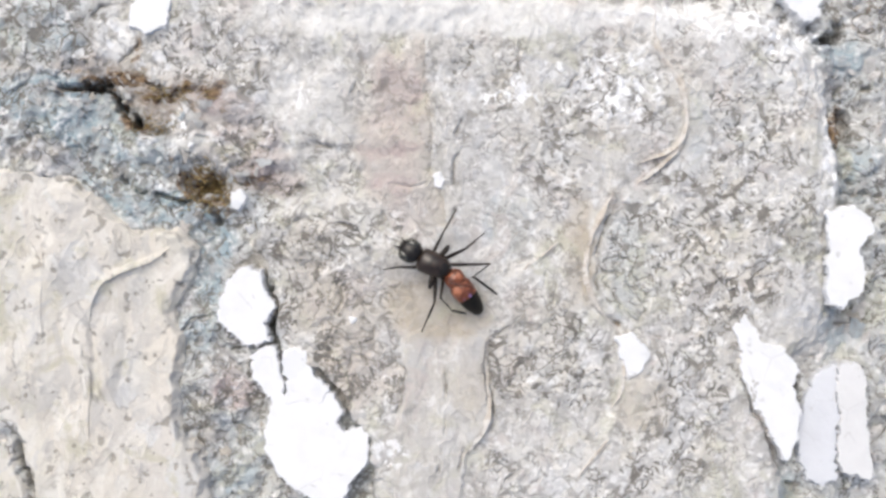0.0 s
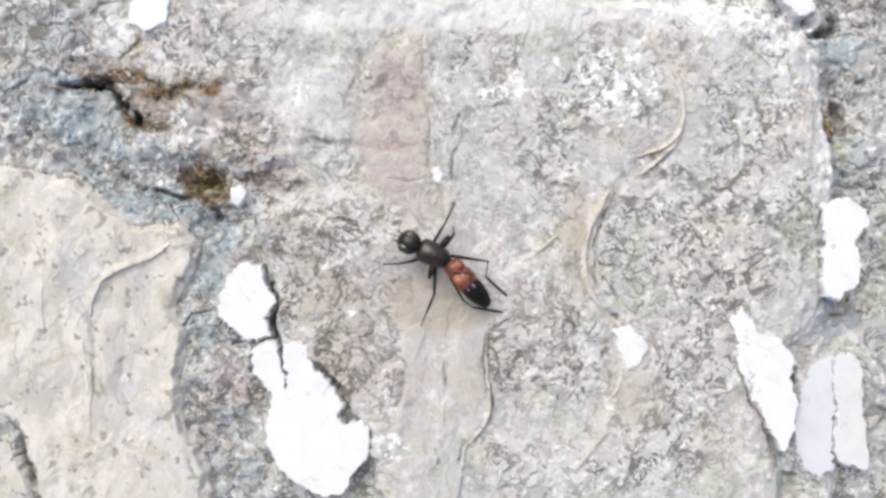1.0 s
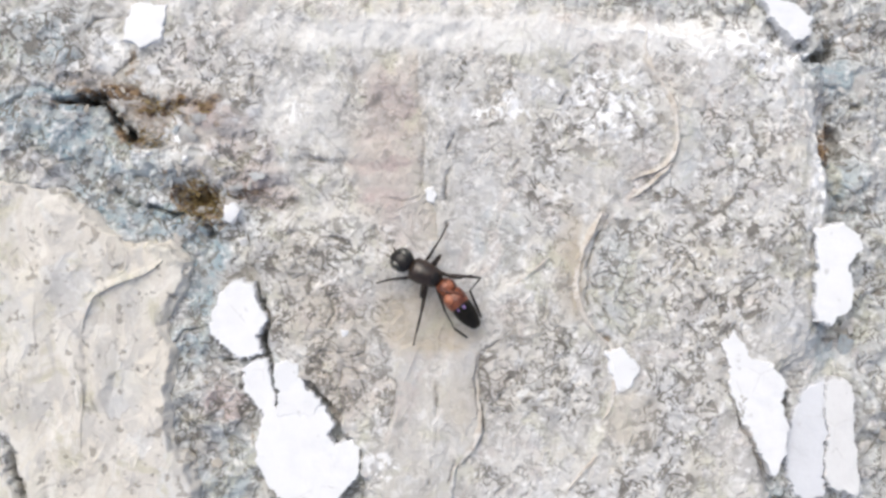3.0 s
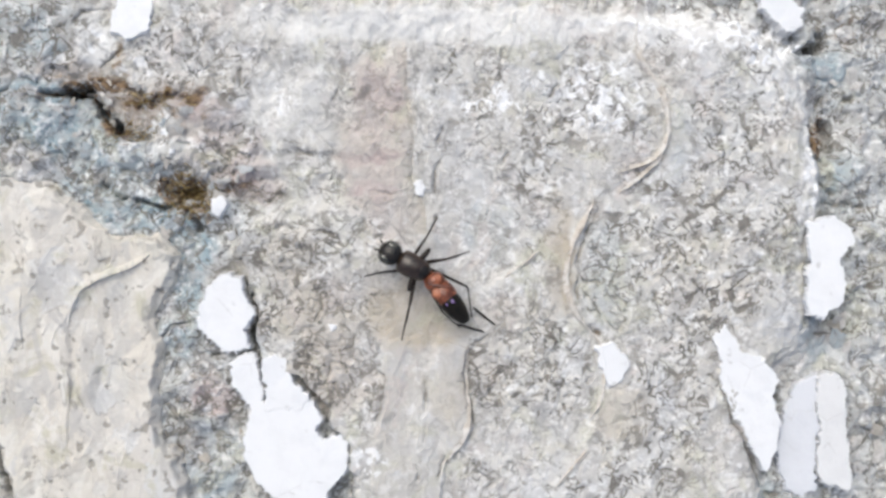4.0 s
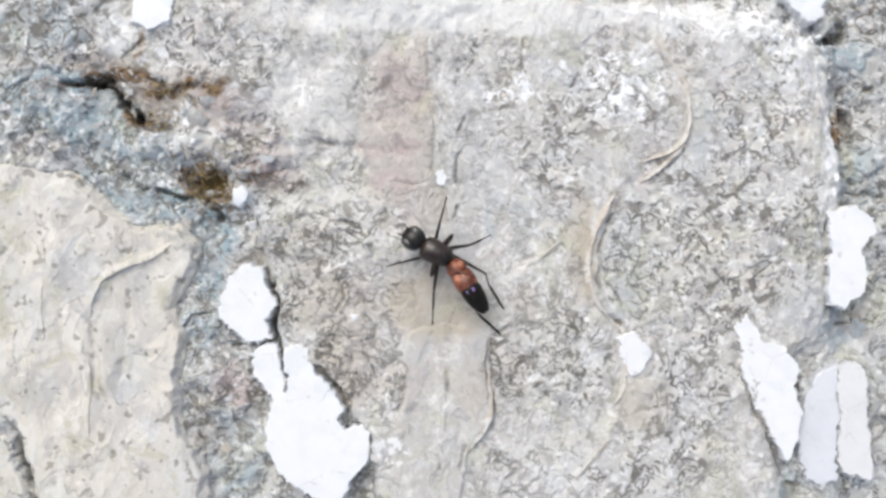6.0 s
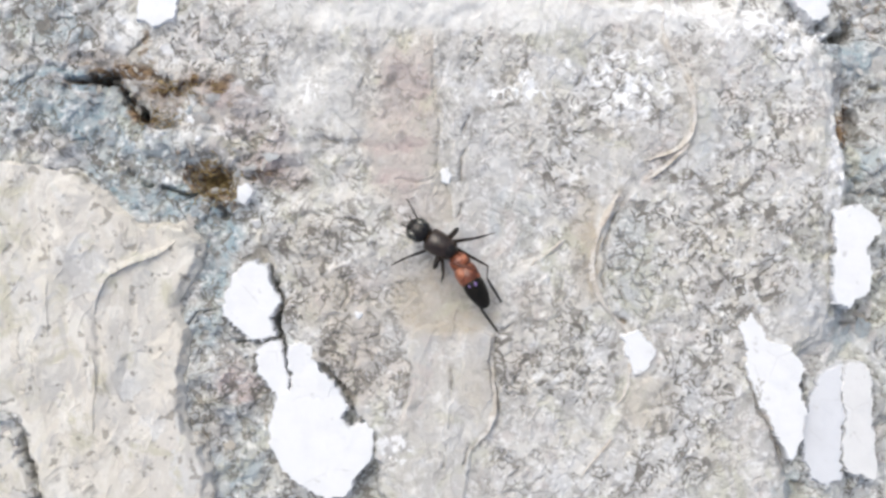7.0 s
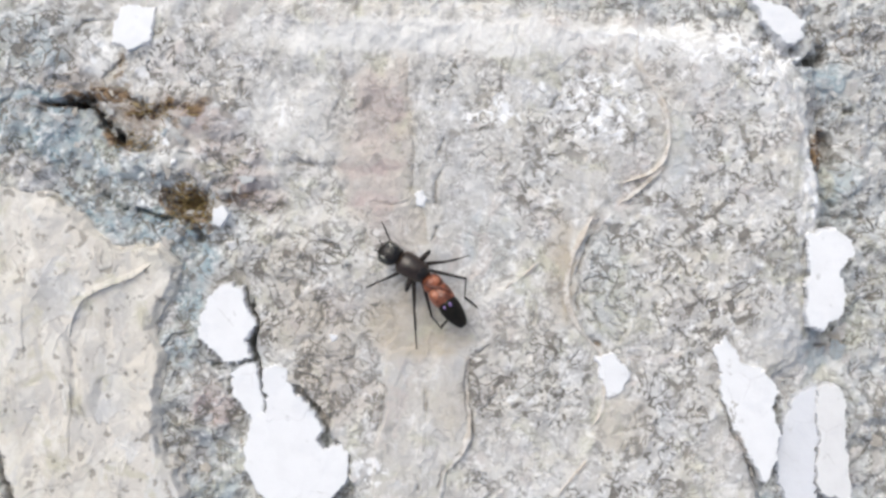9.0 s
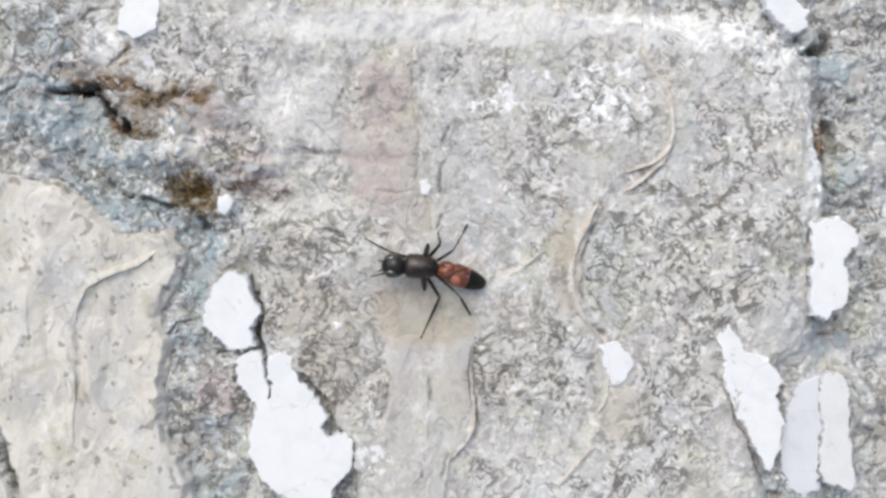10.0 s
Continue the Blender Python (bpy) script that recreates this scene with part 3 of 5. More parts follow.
        m = (x > min(xs) - 4) & (x < max(xs) + 4) & (y > min(ys) - 4) & (y < max(ys) + 4)
        if not m.any():
            continue
        d, s, side = along(ax[m], ay[m], line)
        ends = np.minimum(1, 8 * np.minimum(s, 1 - s) + 0.15)
        if wide < 0.2:
            ends, wide = ends * np.clip(0.6 + 0.8 * broken[m], 0.2, 1.2), wide * (1 + 0.8 * broken[m])
        z[m] += high * ends * np.exp(-(d / wide) ** 2)
        if name in ("curl_mid", "curl_arm", "curl_top"):
            z[m] -= 0.13 * ends * np.exp(-d / 0.9) * (side > 0)
    return z


def spread(kind, x, y):
    """The patches of one kind, added up."""
    total = np.zeros(x.shape)
    for (cx, cy, rx, ry), v in PATCHES[kind]:
        m = (np.abs(x - cx) < 1.2 * rx) & (np.abs(y - cy) < 1.2 * ry)
        total[m] += v * blob(x[m], y[m], cx, cy, rx, ry)
    return total


def grooves(x, y):
    """A net of cracks between small uneven scales of crust, 0 to 1."""
    bx, by = wobble(x, y, 0.7, 0.6, 61)
    net = np.clip(spread("net", bx, by), 0, 1)
    wx, wy = wobble(x, y, 0.24, 1.1, 113)
    wx, wy = wobble(wx, wy, 0.10, 4.0, 117)
    line = 1 - step(0.015, 0.13, cells(wx, wy * 1.15, 0.92, 5))
    gate = step(-0.22, 0.10, layers(x, y, 0.7, 3, 119))
    return net * line * (0.15 + 0.85 * gate)


def dirt_and_shade(x, y):
    """Grime in the drawn cracks, with shade of deep ones painted in, 0 to 1."""
    ax, ay = wobble(x, y, 0.12, 1.6, 15)
    ax, ay = wobble(ax, ay, 0.12, 3.0, 45)
    total = np.zeros(x.shape)
    broken = np.clip(0.75 + 1.6 * layers(x, y, 1.1, 3, 48), 0.05, 1.1)
    for name, (line, wide, deep) in CRACKS.items():
        if deep < 0.2:
            continue
        xs, ys = [p[0] for p in line], [p[1] for p in line]
        m = (x > min(xs) - 1) & (x < max(xs) + 1) & (y > min(ys) - 1) & (y < max(ys) + 1)
        if m.any():
            d, s, _ = along(ax[m], ay[m], line)
            ends = np.minimum(1, 6 * np.minimum(s, 1 - s) + 0.2)
            # deeper cracks are coloured darker, as shade would make them
            total[m] = np.maximum(total[m], min(0.95, 0.68 + deep) * ends * broken[m] * np.exp(-(d / (wide * (0.6 + 0.5 * broken[m]))) ** 2))
    return total


def zones(x, y):
    """Where the bark is rough, creamy, tan, bluish (with painted shade), rotten, whitened by dust and painted light,
    dark with grime and painted crack shade, warm and pale, each 0 to 1.
    """
    wx, wy = wobble(x, y, 0.8, 0.4, 77)
    bx, by = wobble(x, y, 0.9, 0.5, 61)
    main = 1 - step(-0.4, 0.4, edge(wx, wy, MAIN_PLATE))
    patchy = 0.5 + 0.9 * layers(x, y, 0.22, 3, 51)
    rough = (0.30 + 0.36 * patchy) * main + (1 - main) * (0.60 + 0.3 * patchy) + 0.62 * spread("rough", bx, by)
    tongue = 1 - step(-0.15, 0.2, edge(wx * 0.3 + x * 0.7, wy * 0.3 + y * 0.7, TONGUE))
    rough = np.clip(rough * (1 - 0.85 * tongue), 0, 1)
    tan = np.clip(spread("tan", bx, by) + 0.16 * tongue, 0, 1)
    level = terraces(x, y)
    cream = 0.55 * np.abs(level - 2 * np.round(level / 2)) + 0.10 * level * (1 - tongue)
    blue = np.clip(spread("blue", bx, by) + 0.25 * (1 - main), 0, 1)
    rot = np.clip(spread("rot", bx, by), 0, 1)
    dust_and_light = np.clip(spread("dust_and_light", bx, by), 0, 1)
    for name in ("curl_top", "curl_arm", "curl_mid", "tongue_edge"):
        d = along(x, y, RIDGES[name][0])[0]
        tan = np.maximum(tan, 0.8 * np.exp(-(d / 0.22) ** 2))
    d, s, side = along(x, y, CRACKS["seam"][0])
    tan = np.maximum(tan, 0.75 * np.exp(-d / 1.5) * (side < 0) * (s > 0) * (s < 1))
    d = along(wx, wy, CRACKS["under_block"][0])[0]
    rot = np.maximum(rot, np.exp(-(d / 0.5) ** 2))
    net = grooves(x, y)
    grime = np.clip(np.maximum(net, dirt_and_shade(x, y)), 0, 1)
    warm, pale = np.clip(spread("warm", bx, by), 0, 1), np.clip(spread("pale", bx, by), 0, 1)
    return (rough, cream, tan, blue, rot, dust_and_light, grime, warm, pale), net, level


def fibres_at(x, y):
    """Fibres that run down the sloping rims of the main plate."""
    wx, wy = wobble(x, y, 0.5, 0.5, 59)
    side = step(22.8, 24.6, x + 0.25 * (y - 4) * (y < 9)) * (1 - step(26.6, 28.0, x)) * step(-6, -2, y)
    top = 0.25 * step(14.5, 16.0, y) * (1 - step(17.6, 18.6, y)) * step(-14, -10, x)
    return 0.17 * side * layers((wx + 0.22 * wy) * 1.9, wy * 0.35, 1.0, 3, 57) + top * layers(wx, wy * 0.5, 0.8, 3, 58)


def terraces(x, y):
    """Worn layers of thin skin, 0 to 4, with broken edges between them."""
    wx, wy = wobble(x, y, 0.9, 0.35, 141)
    wx, wy = wobble(wx, wy, 0.14, 2.4, 147)
    n = layers(wx * 1.25, wy * 0.7, 0.17, 4, 143)
    return sum(step(v - 0.014, v + 0.014, n) for v in (-0.26, -0.07, 0.09, 0.27))


def wrinkles(x, y):
    """Thin raised threads that run down the skin, 0 to 1."""
    wx, wy = wobble(x, y, 0.7, 0.4, 151)
    thread = np.exp(-(grain(wx * 0.62 + 0.25 * wy, wy * 0.22, 153) / 0.035) ** 2) + np.exp(-(grain(wx * 1.0 - 0.3 * wy + 9, wy * 0.42, 155) / 0.045) ** 2)
    return np.clip(thread, 0, 1) * step(-0.05, 0.22, layers(x, y, 0.5, 2, 157))


def height(x, y, rough, net, level):
    """Height of the bark with its crust, in millimetres."""
    wx, wy = wobble(x, y, 0.45, 0.7, 19)
    worm = np.exp(-(grain(wx * 0.95, wy * 0.95, 5) / 0.055) ** 2) + 0.7 * np.exp(-(grain(wx * 1.9 + 5, wy * 1.9, 6) / 0.075) ** 2)
    gate = step(-0.15, 0.25, layers(x, y, 0.45, 2, 23))
    lump = layers(x, y, 0.8, 4, 33, 0.55)
    return plain_height(x, y) + rough * (0.17 * lump - 0.12 * worm * gate) + 0.04 * lump + fibres_at(x, y) - 0.09 * net + 0.075 * level - 0.15 + 0.07 * wrinkles(x, y)


# ---- materials ----
def material(name):
    m = bpy.data.materials.new(name)
    m.use_nodes = True
    return m, m.node_tree.nodes, m.node_tree.links, m.node_tree.nodes["Principled BSDF"]


class Sketch:
    """Node trees in short: every call adds a node and returns its output."""

    def __init__(self, name):
        self.m, self.nodes, self.links, self.shader = material(name)

    def node(self, kind, **inputs):
        n = self.nodes.new(kind)
        for key, value in inputs.items():
            socket = n.inputs[int(key[1:])] if key[0] == "i" and key[1:].isdigit() else n.inputs[key]
            if isinstance(value, bpy.types.NodeSocket):
                self.links.new(value, socket)
            else:
                socket.default_value = value
        return n

    def place(self, scale):
        n = self.node("ShaderNodeTexCoord")
        return self.node("ShaderNodeMapping", Vector=n.outputs["Object"], Scale=(scale, scale, scale)).outputs[0]

    def noise(self, at, scale, detail=4.0, rough=0.55, twist=0.0):
        return self.node("ShaderNodeTexNoise", Vector=at, Scale=scale, Detail=detail, Roughness=rough, Distortion=twist).outputs["Fac"]

    def cracks(self, at, scale, twist):
        bent = self.nodes.new("ShaderNodeVectorMath")
        bent.operation = "MULTIPLY_ADD"
        self.links.new(self.node("ShaderNodeTexNoise", Vector=at, Scale=scale * 0.8, Detail=3.0).outputs["Color"], bent.inputs[0])
        bent.inputs[1].default_value = (twist, twist, twist)
        self.links.new(at, bent.inputs[2])
        v = self.nodes.new("ShaderNodeTexVoronoi")
        v.feature = "DISTANCE_TO_EDGE"
        v.inputs["Scale"].default_value = scale
        self.links.new(bent.outputs[0], v.inputs["Vector"])
        return v.outputs["Distance"]

    def span(self, value, low, high, a=0.0, b=1.0):
        n = self.node("ShaderNodeMapRange", i0=value, i1=low, i2=high, i3=a, i4=b)
        n.interpolation_type = "SMOOTHSTEP"
        return n.outputs[0]

    def sum(self, kind, a, b, c=0.0):
        n = self.nodes.new("ShaderNodeMath")
        n.operation = kind
        for socket, value in zip(n.inputs, (a, b, c)):
            if isinstance(value, bpy.types.NodeSocket):
                self.links.new(value, socket)
            else:
                socket.default_value = value
        return n.outputs[0]

    def blend(self, fac, a, b, kind="MIX"):
        n = self.nodes.new("ShaderNodeMix")
        n.data_type, n.blend_type = "RGBA", kind
        for socket, value in zip((n.inputs[0], n.inputs[6], n.inputs[7]), (fac, a, b)):
            if isinstance(value, bpy.types.NodeSocket):
                self.links.new(value, socket)
            else:
                socket.default_value = value if isinstance(value, float) else (*value, 1.0)
        return n.outputs[2]

    def zone(self, name):
        n = self.nodes.new("ShaderNodeAttribute")
        n.attribute_name = name
        s = self.node("ShaderNodeSeparateColor", Color=n.outputs["Color"])
        return s.outputs[0], s.outputs[1], s.outputs[2]

    def done(self, colour, rough, bump=None, strength=0.3, distance=0.0001):
        for key, value in (("Base Color", colour), ("Roughness", rough)):
            if isinstance(value, bpy.types.NodeSocket):
                self.links.new(value, self.shader.inputs[key])
            else:
                self.shader.inputs[key].default_value = value if isinstance(value, float) else (*value, 1.0)
        if bump is not None:
            b = self.node("ShaderNodeBump", Height=bump, Strength=strength, Distance=distance)
            self.links.new(b.outputs[0], self.shader.inputs["Normal"])
        return self.m


def bark_material():
    s = Sketch("weathered_bark")
    at = s.place(1000.0)
    rough, cream, tan = s.zone("zones_a")
    blue, rot, dust_and_light = s.zone("zones_b")
    groove, warm, pale = s.zone("zones_c")
    wide, mid, fine = s.noise(at, 0.16, 3.0), s.noise(at, 0.55, 4.0, 0.6, 0.5), s.noise(at, 1.4, 3.0, 0.6, 0.5)
    hue = s.noise(at, 0.30, 4.0, 0.65, 0.8)
    streak = s.node("ShaderNodeMapping", Vector=at, Scale=(1.6, 0.28, 1.0)).outputs[0]
    fibrous = s.noise(streak, 1.0, 4.0, 0.6, 0.6)
    colour = s.blend(s.span(wide, 0.35, 0.65), (0.497, 0.485, 0.456), (0.56, 0.557, 0.548))
    colour = s.blend(s.span(hue, 0.52, 0.66, 0.0, 0.65), colour, (0.60, 0.56, 0.475))
    colour = s.blend(s.span(hue, 0.34, 0.47, 0.6, 0.0), colour, (0.47, 0.485, 0.51))
    colour = s.blend(s.span(mid, 0.50, 0.66, 0.0, 0.7), colour, (0.69, 0.675, 0.65))
    colour = s.blend(s.span(fibrous, 0.30, 0.48, 0.4, 0.0), colour, (0.43, 0.40, 0.37))
    colour = s.blend(s.sum("MULTIPLY", cream, 0.6), colour, (0.63, 0.605, 0.55))
    colour = s.blend(s.sum("MULTIPLY", tan, s.span(mid, 0.2, 0.6, 0.45, 1.0)), colour, (0.44, 0.39, 0.315))
    # blue-grey colour, in hollows standing in for skylit shade
    colour = s.blend(s.sum("MULTIPLY", blue, s.span(mid, 0.3, 0.6, 0.45, 1.0)), colour, (0.275, 0.355, 0.39))
    colour = s.blend(s.sum("MULTIPLY", warm, s.span(mid, 0.3, 0.6, 0.5, 1.0)), colour, (0.46, 0.385, 0.36))
    olive = s.noise(at, 0.22, 4.0, 0.65, 1.0)
    colour = s.blend(s.span(olive, 0.54, 0.66, 0.0, 0.55), colour, (0.485, 0.48, 0.37))
    colour = s.blend(s.span(olive, 0.34, 0.45, 0.45, 0.0), colour, (0.55, 0.48, 0.445))
    grime = s.span(s.noise(at, 0.42, 5.0, 0.7, 0.6), 0.40, 0.54, 0.6, 0.0)
    colour = s.blend(s.sum("MULTIPLY", grime, s.sum("MULTIPLY_ADD", rough, 0.8, 0.25)), colour, (0.36, 0.345, 0.33))
    fleck = s.sum("MULTIPLY", s.span(fine, 0.53, 0.63, 0.0, 0.7), s.sum("MULTIPLY_ADD", rough, 0.55, 0.45))
    fleck = s.sum("MULTIPLY", fleck, s.span(tan, 0.1, 0.6, 1.0, 0.25))
    colour = s.blend(fleck, colour, (0.77, 0.765, 0.75))

    colour = s.blend(s.sum("MULTIPLY", pale, s.span(mid, 0.25, 0.6, 0.5, 0.95)), colour, (0.70, 0.69, 0.665))

    def worm(scale, twist, thin, low, high):
        n = s.sum("ABSOLUTE", s.sum("SUBTRACT", s.noise(at, scale, 2.0, 0.5, twist), 0.5), 0.0)
        return s.sum("MULTIPLY", s.span(n, thin * 0.2, thin, 1.0, 0.0), s.span(s.noise(at, scale * 0.6, 3.0, 0.6), low, high))

    lines = s.sum("MAXIMUM", worm(0.55, 0.9, 0.036, 0.47, 0.53), s.sum("MULTIPLY", worm(1.2, 0.6, 0.060, 0.50, 0.56), 0.9))
    lines = s.sum("MULTIPLY", lines, s.span(rough, 0.25, 0.85, 0.12, 0.95))
    dash = s.span(s.noise(at, 0.85, 3.0, 0.6, 0.5), 0.390, 0.417, 1.0, 0.0)
    dot = s.span(s.noise(at, 1.45, 3.0, 0.6, 0.4), 0.380, 0.415, 1.0, 0.0)
    thick = s.noise(at, 0.30, 4.0, 0.6, 0.4)
    long = s.span(s.noise(at, 0.62, 4.0, 0.6, 0.8), 0.360, 0.392, 0.7, 0.0)
    dash = s.sum("MULTIPLY", s.sum("MAXIMUM", s.sum("MAXIMUM", dash, long), s.sum("MULTIPLY", dot, 0.85)), s.span(thick, 0.42, 0.56, 0.18, 1.15))
    dash = s.sum("MULTIPLY", dash, s.sum("MULTIPLY_ADD", rough, 0.62, 0.16))
    dark = s.sum("MAXIMUM", lines, dash)
    # dark crack colour: grime together with painted shade
    dark = s.sum("MAXIMUM", dark, s.sum("MULTIPLY", groove, 0.85))
    colour = s.blend(dark, colour, (0.165, 0.150, 0.128))
    colour = s.blend(s.sum("MULTIPLY", rot, s.span(s.sum("MULTIPLY_ADD", rot, 0.13, s.noise(at, 0.95, 4.0, 0.65, 1.2)), 0.53, 0.66)), colour, s.blend(s.span(s.noise(at, 2.4, 3.0), 0.40, 0.62), (0.085, 0.048, 0.026), (0.27, 0.18, 0.10)))
    # white specks of dust, and painted light on the top rim
    whitened = s.sum("MULTIPLY", dust_and_light, s.span(s.sum("MULTIPLY_ADD", dust_and_light, 0.07, s.noise(at, 1.2, 4.0, 0.7, 0.8)), 0.53, 0.64))
    colour = s.blend(whitened, colour, (0.86, 0.86, 0.86))
    relief = s.sum("MULTIPLY_ADD", fine, 0.8, s.sum("MULTIPLY", mid, 0.9))
    relief = s.sum("SUBTRACT", relief, s.sum("MULTIPLY", dark, 0.6))
    return s.done(colour, 0.85, relief, 0.45, 0.00022)


def plate_material():
    s = Sketch("cream_bark")
    at = s.place(1000.0)
    drawn = s.node("ShaderNodeMapping", Vector=at, Scale=(1.2, 0.75, 1.0)).outputs[0]
    wide, mid, fine = s.noise(drawn, 0.11, 3.0, 0.55, 0.6), s.noise(drawn, 0.36, 4.0, 0.6, 1.1), s.noise(at, 1.9, 4.0, 0.6)
    skin = s.noise(drawn, 0.16, 5.0, 0.6, 0.7)
    colour = s.blend(s.span(wide, 0.40, 0.58), (0.59, 0.58, 0.555), (0.63, 0.595, 0.52))
    colour = s.blend(s.span(skin, 0.485, 0.505, 0.0, 0.65), colour, (0.61, 0.565, 0.495))
    colour = s.blend(s.span(skin, 0.585, 0.60, 0.0, 0.7), colour, (0.66, 0.635, 0.585))
    colour = s.blend(s.span(skin, 0.395, 0.41, 0.6, 0.0), colour, (0.54, 0.53, 0.515))
    colour = s.blend(s.span(s.noise(at, 0.30, 5.0, 0.65, 0.8), 0.53, 0.64, 0.0, 0.75), colour, (0.49, 0.465, 0.355))
    colour = s.blend(s.span(mid, 0.54, 0.62, 0.0, 0.6), colour, (0.47, 0.455, 0.43))
    colour = s.blend(s.span(mid, 0.37, 0.45, 0.75, 0.0), colour, (0.69, 0.66, 0.60))
    grit = s.noise(at, 0.9, 4.0, 0.7, 0.3)
    colour = s.blend(s.span(grit, 0.40, 0.50, 0.22, 0.0), colour, (0.42, 0.39, 0.35))
    spot = s.span(s.noise(at, 1.15, 2.0, 0.5), 0.325, 0.375, 1.0, 0.0)
    rim = s.sum("ABSOLUTE", s.sum("SUBTRACT", skin, 0.495), 0.0)
    line = s.sum("MULTIPLY", s.span(rim, 0.002, 0.012, 1.0, 0.0), s.span(s.noise(at, 0.34, 3.0), 0.49, 0.57))
    dark = s.sum("MAXIMUM", s.sum("MULTIPLY", spot, 0.7), s.sum("MULTIPLY", line, 0.45))
    colour = s.blend(dark, colour, (0.25, 0.225, 0.19))
    colour = s.blend(s.span(fine, 0.55, 0.70, 0.0, 0.35), colour, (0.71, 0.68, 0.63))
    relief = s.sum("SUBTRACT", s.sum("MULTIPLY_ADD", mid, 1.3, s.sum("MULTIPLY_ADD", grit, 0.6, s.sum("MULTIPLY", fine, 0.5))), s.sum("MULTIPLY", dark, 0.7))
    return s.done(colour, 0.8, relief, 0.42, 0.0003)


def skin_material():
    s = Sketch("thin_bark_skin")
    at = s.place(1000.0)
    mid, fine = s.noise(at, 0.7, 4.0, 0.6, 0.5), s.noise(at, 2.2, 4.0, 0.6)
    colour = s.blend(s.span(mid, 0.40, 0.60), (0.53, 0.475, 0.405), (0.63, 0.60, 0.555))
    colour = s.blend(s.span(fine, 0.36, 0.44, 0.55, 0.0), colour, (0.33, 0.27, 0.20))
    colour = s.blend(s.span(fine, 0.54, 0.66, 0.0, 0.5), colour, (0.70, 0.67, 0.62))
    return s.done(colour, 0.8, fine, 0.4, 0.0002)


def flake_material(name, tint):
    s = Sketch(name)
    at = s.place(1000.0)
    mid, fine = s.noise(at, 0.7, 4.0), s.noise(at, 4.5, 3.0)
    colour = s.blend(s.span(mid, 0.4, 0.7, 0.0, 0.6), tint, tuple(c * 0.93 for c in tint))
    line = s.sum("MULTIPLY", s.span(s.cracks(at, 0.42, 0.8), 0.004, 0.016, 1.0, 0.0), s.span(s.noise(at, 0.35, 2.0), 0.55, 0.62))
    colour = s.blend(s.sum("MULTIPLY", line, 0.35), colour, (0.42, 0.40, 0.38))
    pit = s.span(s.noise(at, 1.1, 4.0, 0.6, 0.5), 0.29, 0.35, 0.6, 0.0)
    colour = s.blend(pit, colour, (0.46, 0.45, 0.43))
    colour = s.blend(s.span(s.noise(at, 0.33, 4.0, 0.65, 0.4), 0.55, 0.68, 0.0, 0.5), colour, tuple(c * k for c, k in zip(tint, (0.88, 0.89, 0.91))))
    return s.done(colour, 0.7, s.sum("MULTIPLY_ADD", mid, 1.5, fine), 0.25, 0.00008)


def plain_material(name, low, high, rough, scale=3.0, metal=0.0, coat=0.0, bump=0.2, gloss=0.5):
    s = Sketch(name)
    at = s.place(1000.0)
    n = s.noise(at, scale, 4.0)
    s.shader.inputs["Metallic"].default_value = metal
    s.shader.inputs["Coat Weight"].default_value = coat
    s.shader.inputs["Coat Roughness"].default_value = 0.12
    s.shader.inputs["Specular IOR Level"].default_value = gloss
    return s.done(s.blend(s.span(n, 0.35, 0.65), low, high), rough, s.noise(at, scale * 5, 2.0), bump, 0.00003)


BARK = bark_material()
PLATE = plate_material()
SKIN = skin_material()
FLAKE_PAINT = {
    "WHITE": flake_material("white_limewash", (0.77, 0.77, 0.77)),
    "GREYED": flake_material("greyed_limewash", (0.70, 0.695, 0.685)),
    # limewash with the tall flake's bluish shadow put into its colour
    "SHADED": flake_material("shaded_limewash", (0.66, 0.668, 0.688)),
}
FIBRE = plain_material("brown_fibre", (0.14, 0.085, 0.03), (0.40, 0.30, 0.13), 0.8)
SHELL = plain_material("black_shell", (0.010, 0.009, 0.008), (0.022, 0.018, 0.015), 0.30, 4.0, coat=0.3, gloss=0.2)
BRONZE = plain_material("brown_black_shell", (0.020, 0.013, 0.009), (0.046, 0.029, 0.020), 0.30, 1.6, coat=0.4, gloss=0.35)
EYE = plain_material("eye", (0.026, 0.025, 0.018), (0.060, 0.056, 0.040), 0.22, 8.0, coat=0.9, gloss=0.5)
RED = plain_material("red_brown_shell", (0.10, 0.030, 0.015), (0.31, 0.100, 0.050), 0.30, 2.0)
VIOLET = plain_material("black_violet_shell", (0.007, 0.006, 0.004), (0.014, 0.011, 0.007), 0.42, 3.0, coat=0.06, gloss=0.2)
LIMB = plain_material("dark_leg", (0.014, 0.011, 0.009), (0.036, 0.026, 0.020), 0.5, 6.0, gloss=0.25)
# violet colour that stands in for a highlight on the black tail
SHEEN = plain_material("painted_violet_highlight", (0.10, 0.06, 0.16), (0.24, 0.15, 0.36), 0.25, 2.0, coat=0.5)


# ---- building blocks ----
def link_mesh(name, verts, faces, mat, parent=None, label="", smooth=True):
    mesh = bpy.data.meshes.new(name)
    mesh.from_pydata(verts, [], faces)
    mesh.validate()
    mesh.materials.append(mat)
    if smooth:
        mesh.polygons.foreach_set("use_smooth", [True] * len(mesh.polygons))
    ob = new(name, mesh)
    if parent:
        ob.parent = parent
    if label:
        tagged(ob, label)
    return ob


def grid(x0, x1, y0, y1, size):
    xs = np.linspace(x0, x1, int(round((x1 - x0) / size)) + 1)
    ys = np.linspace(y0, y1, int(round((y1 - y0) / size)) + 1)
    x, y = np.meshgrid(xs, ys)
    return x, y


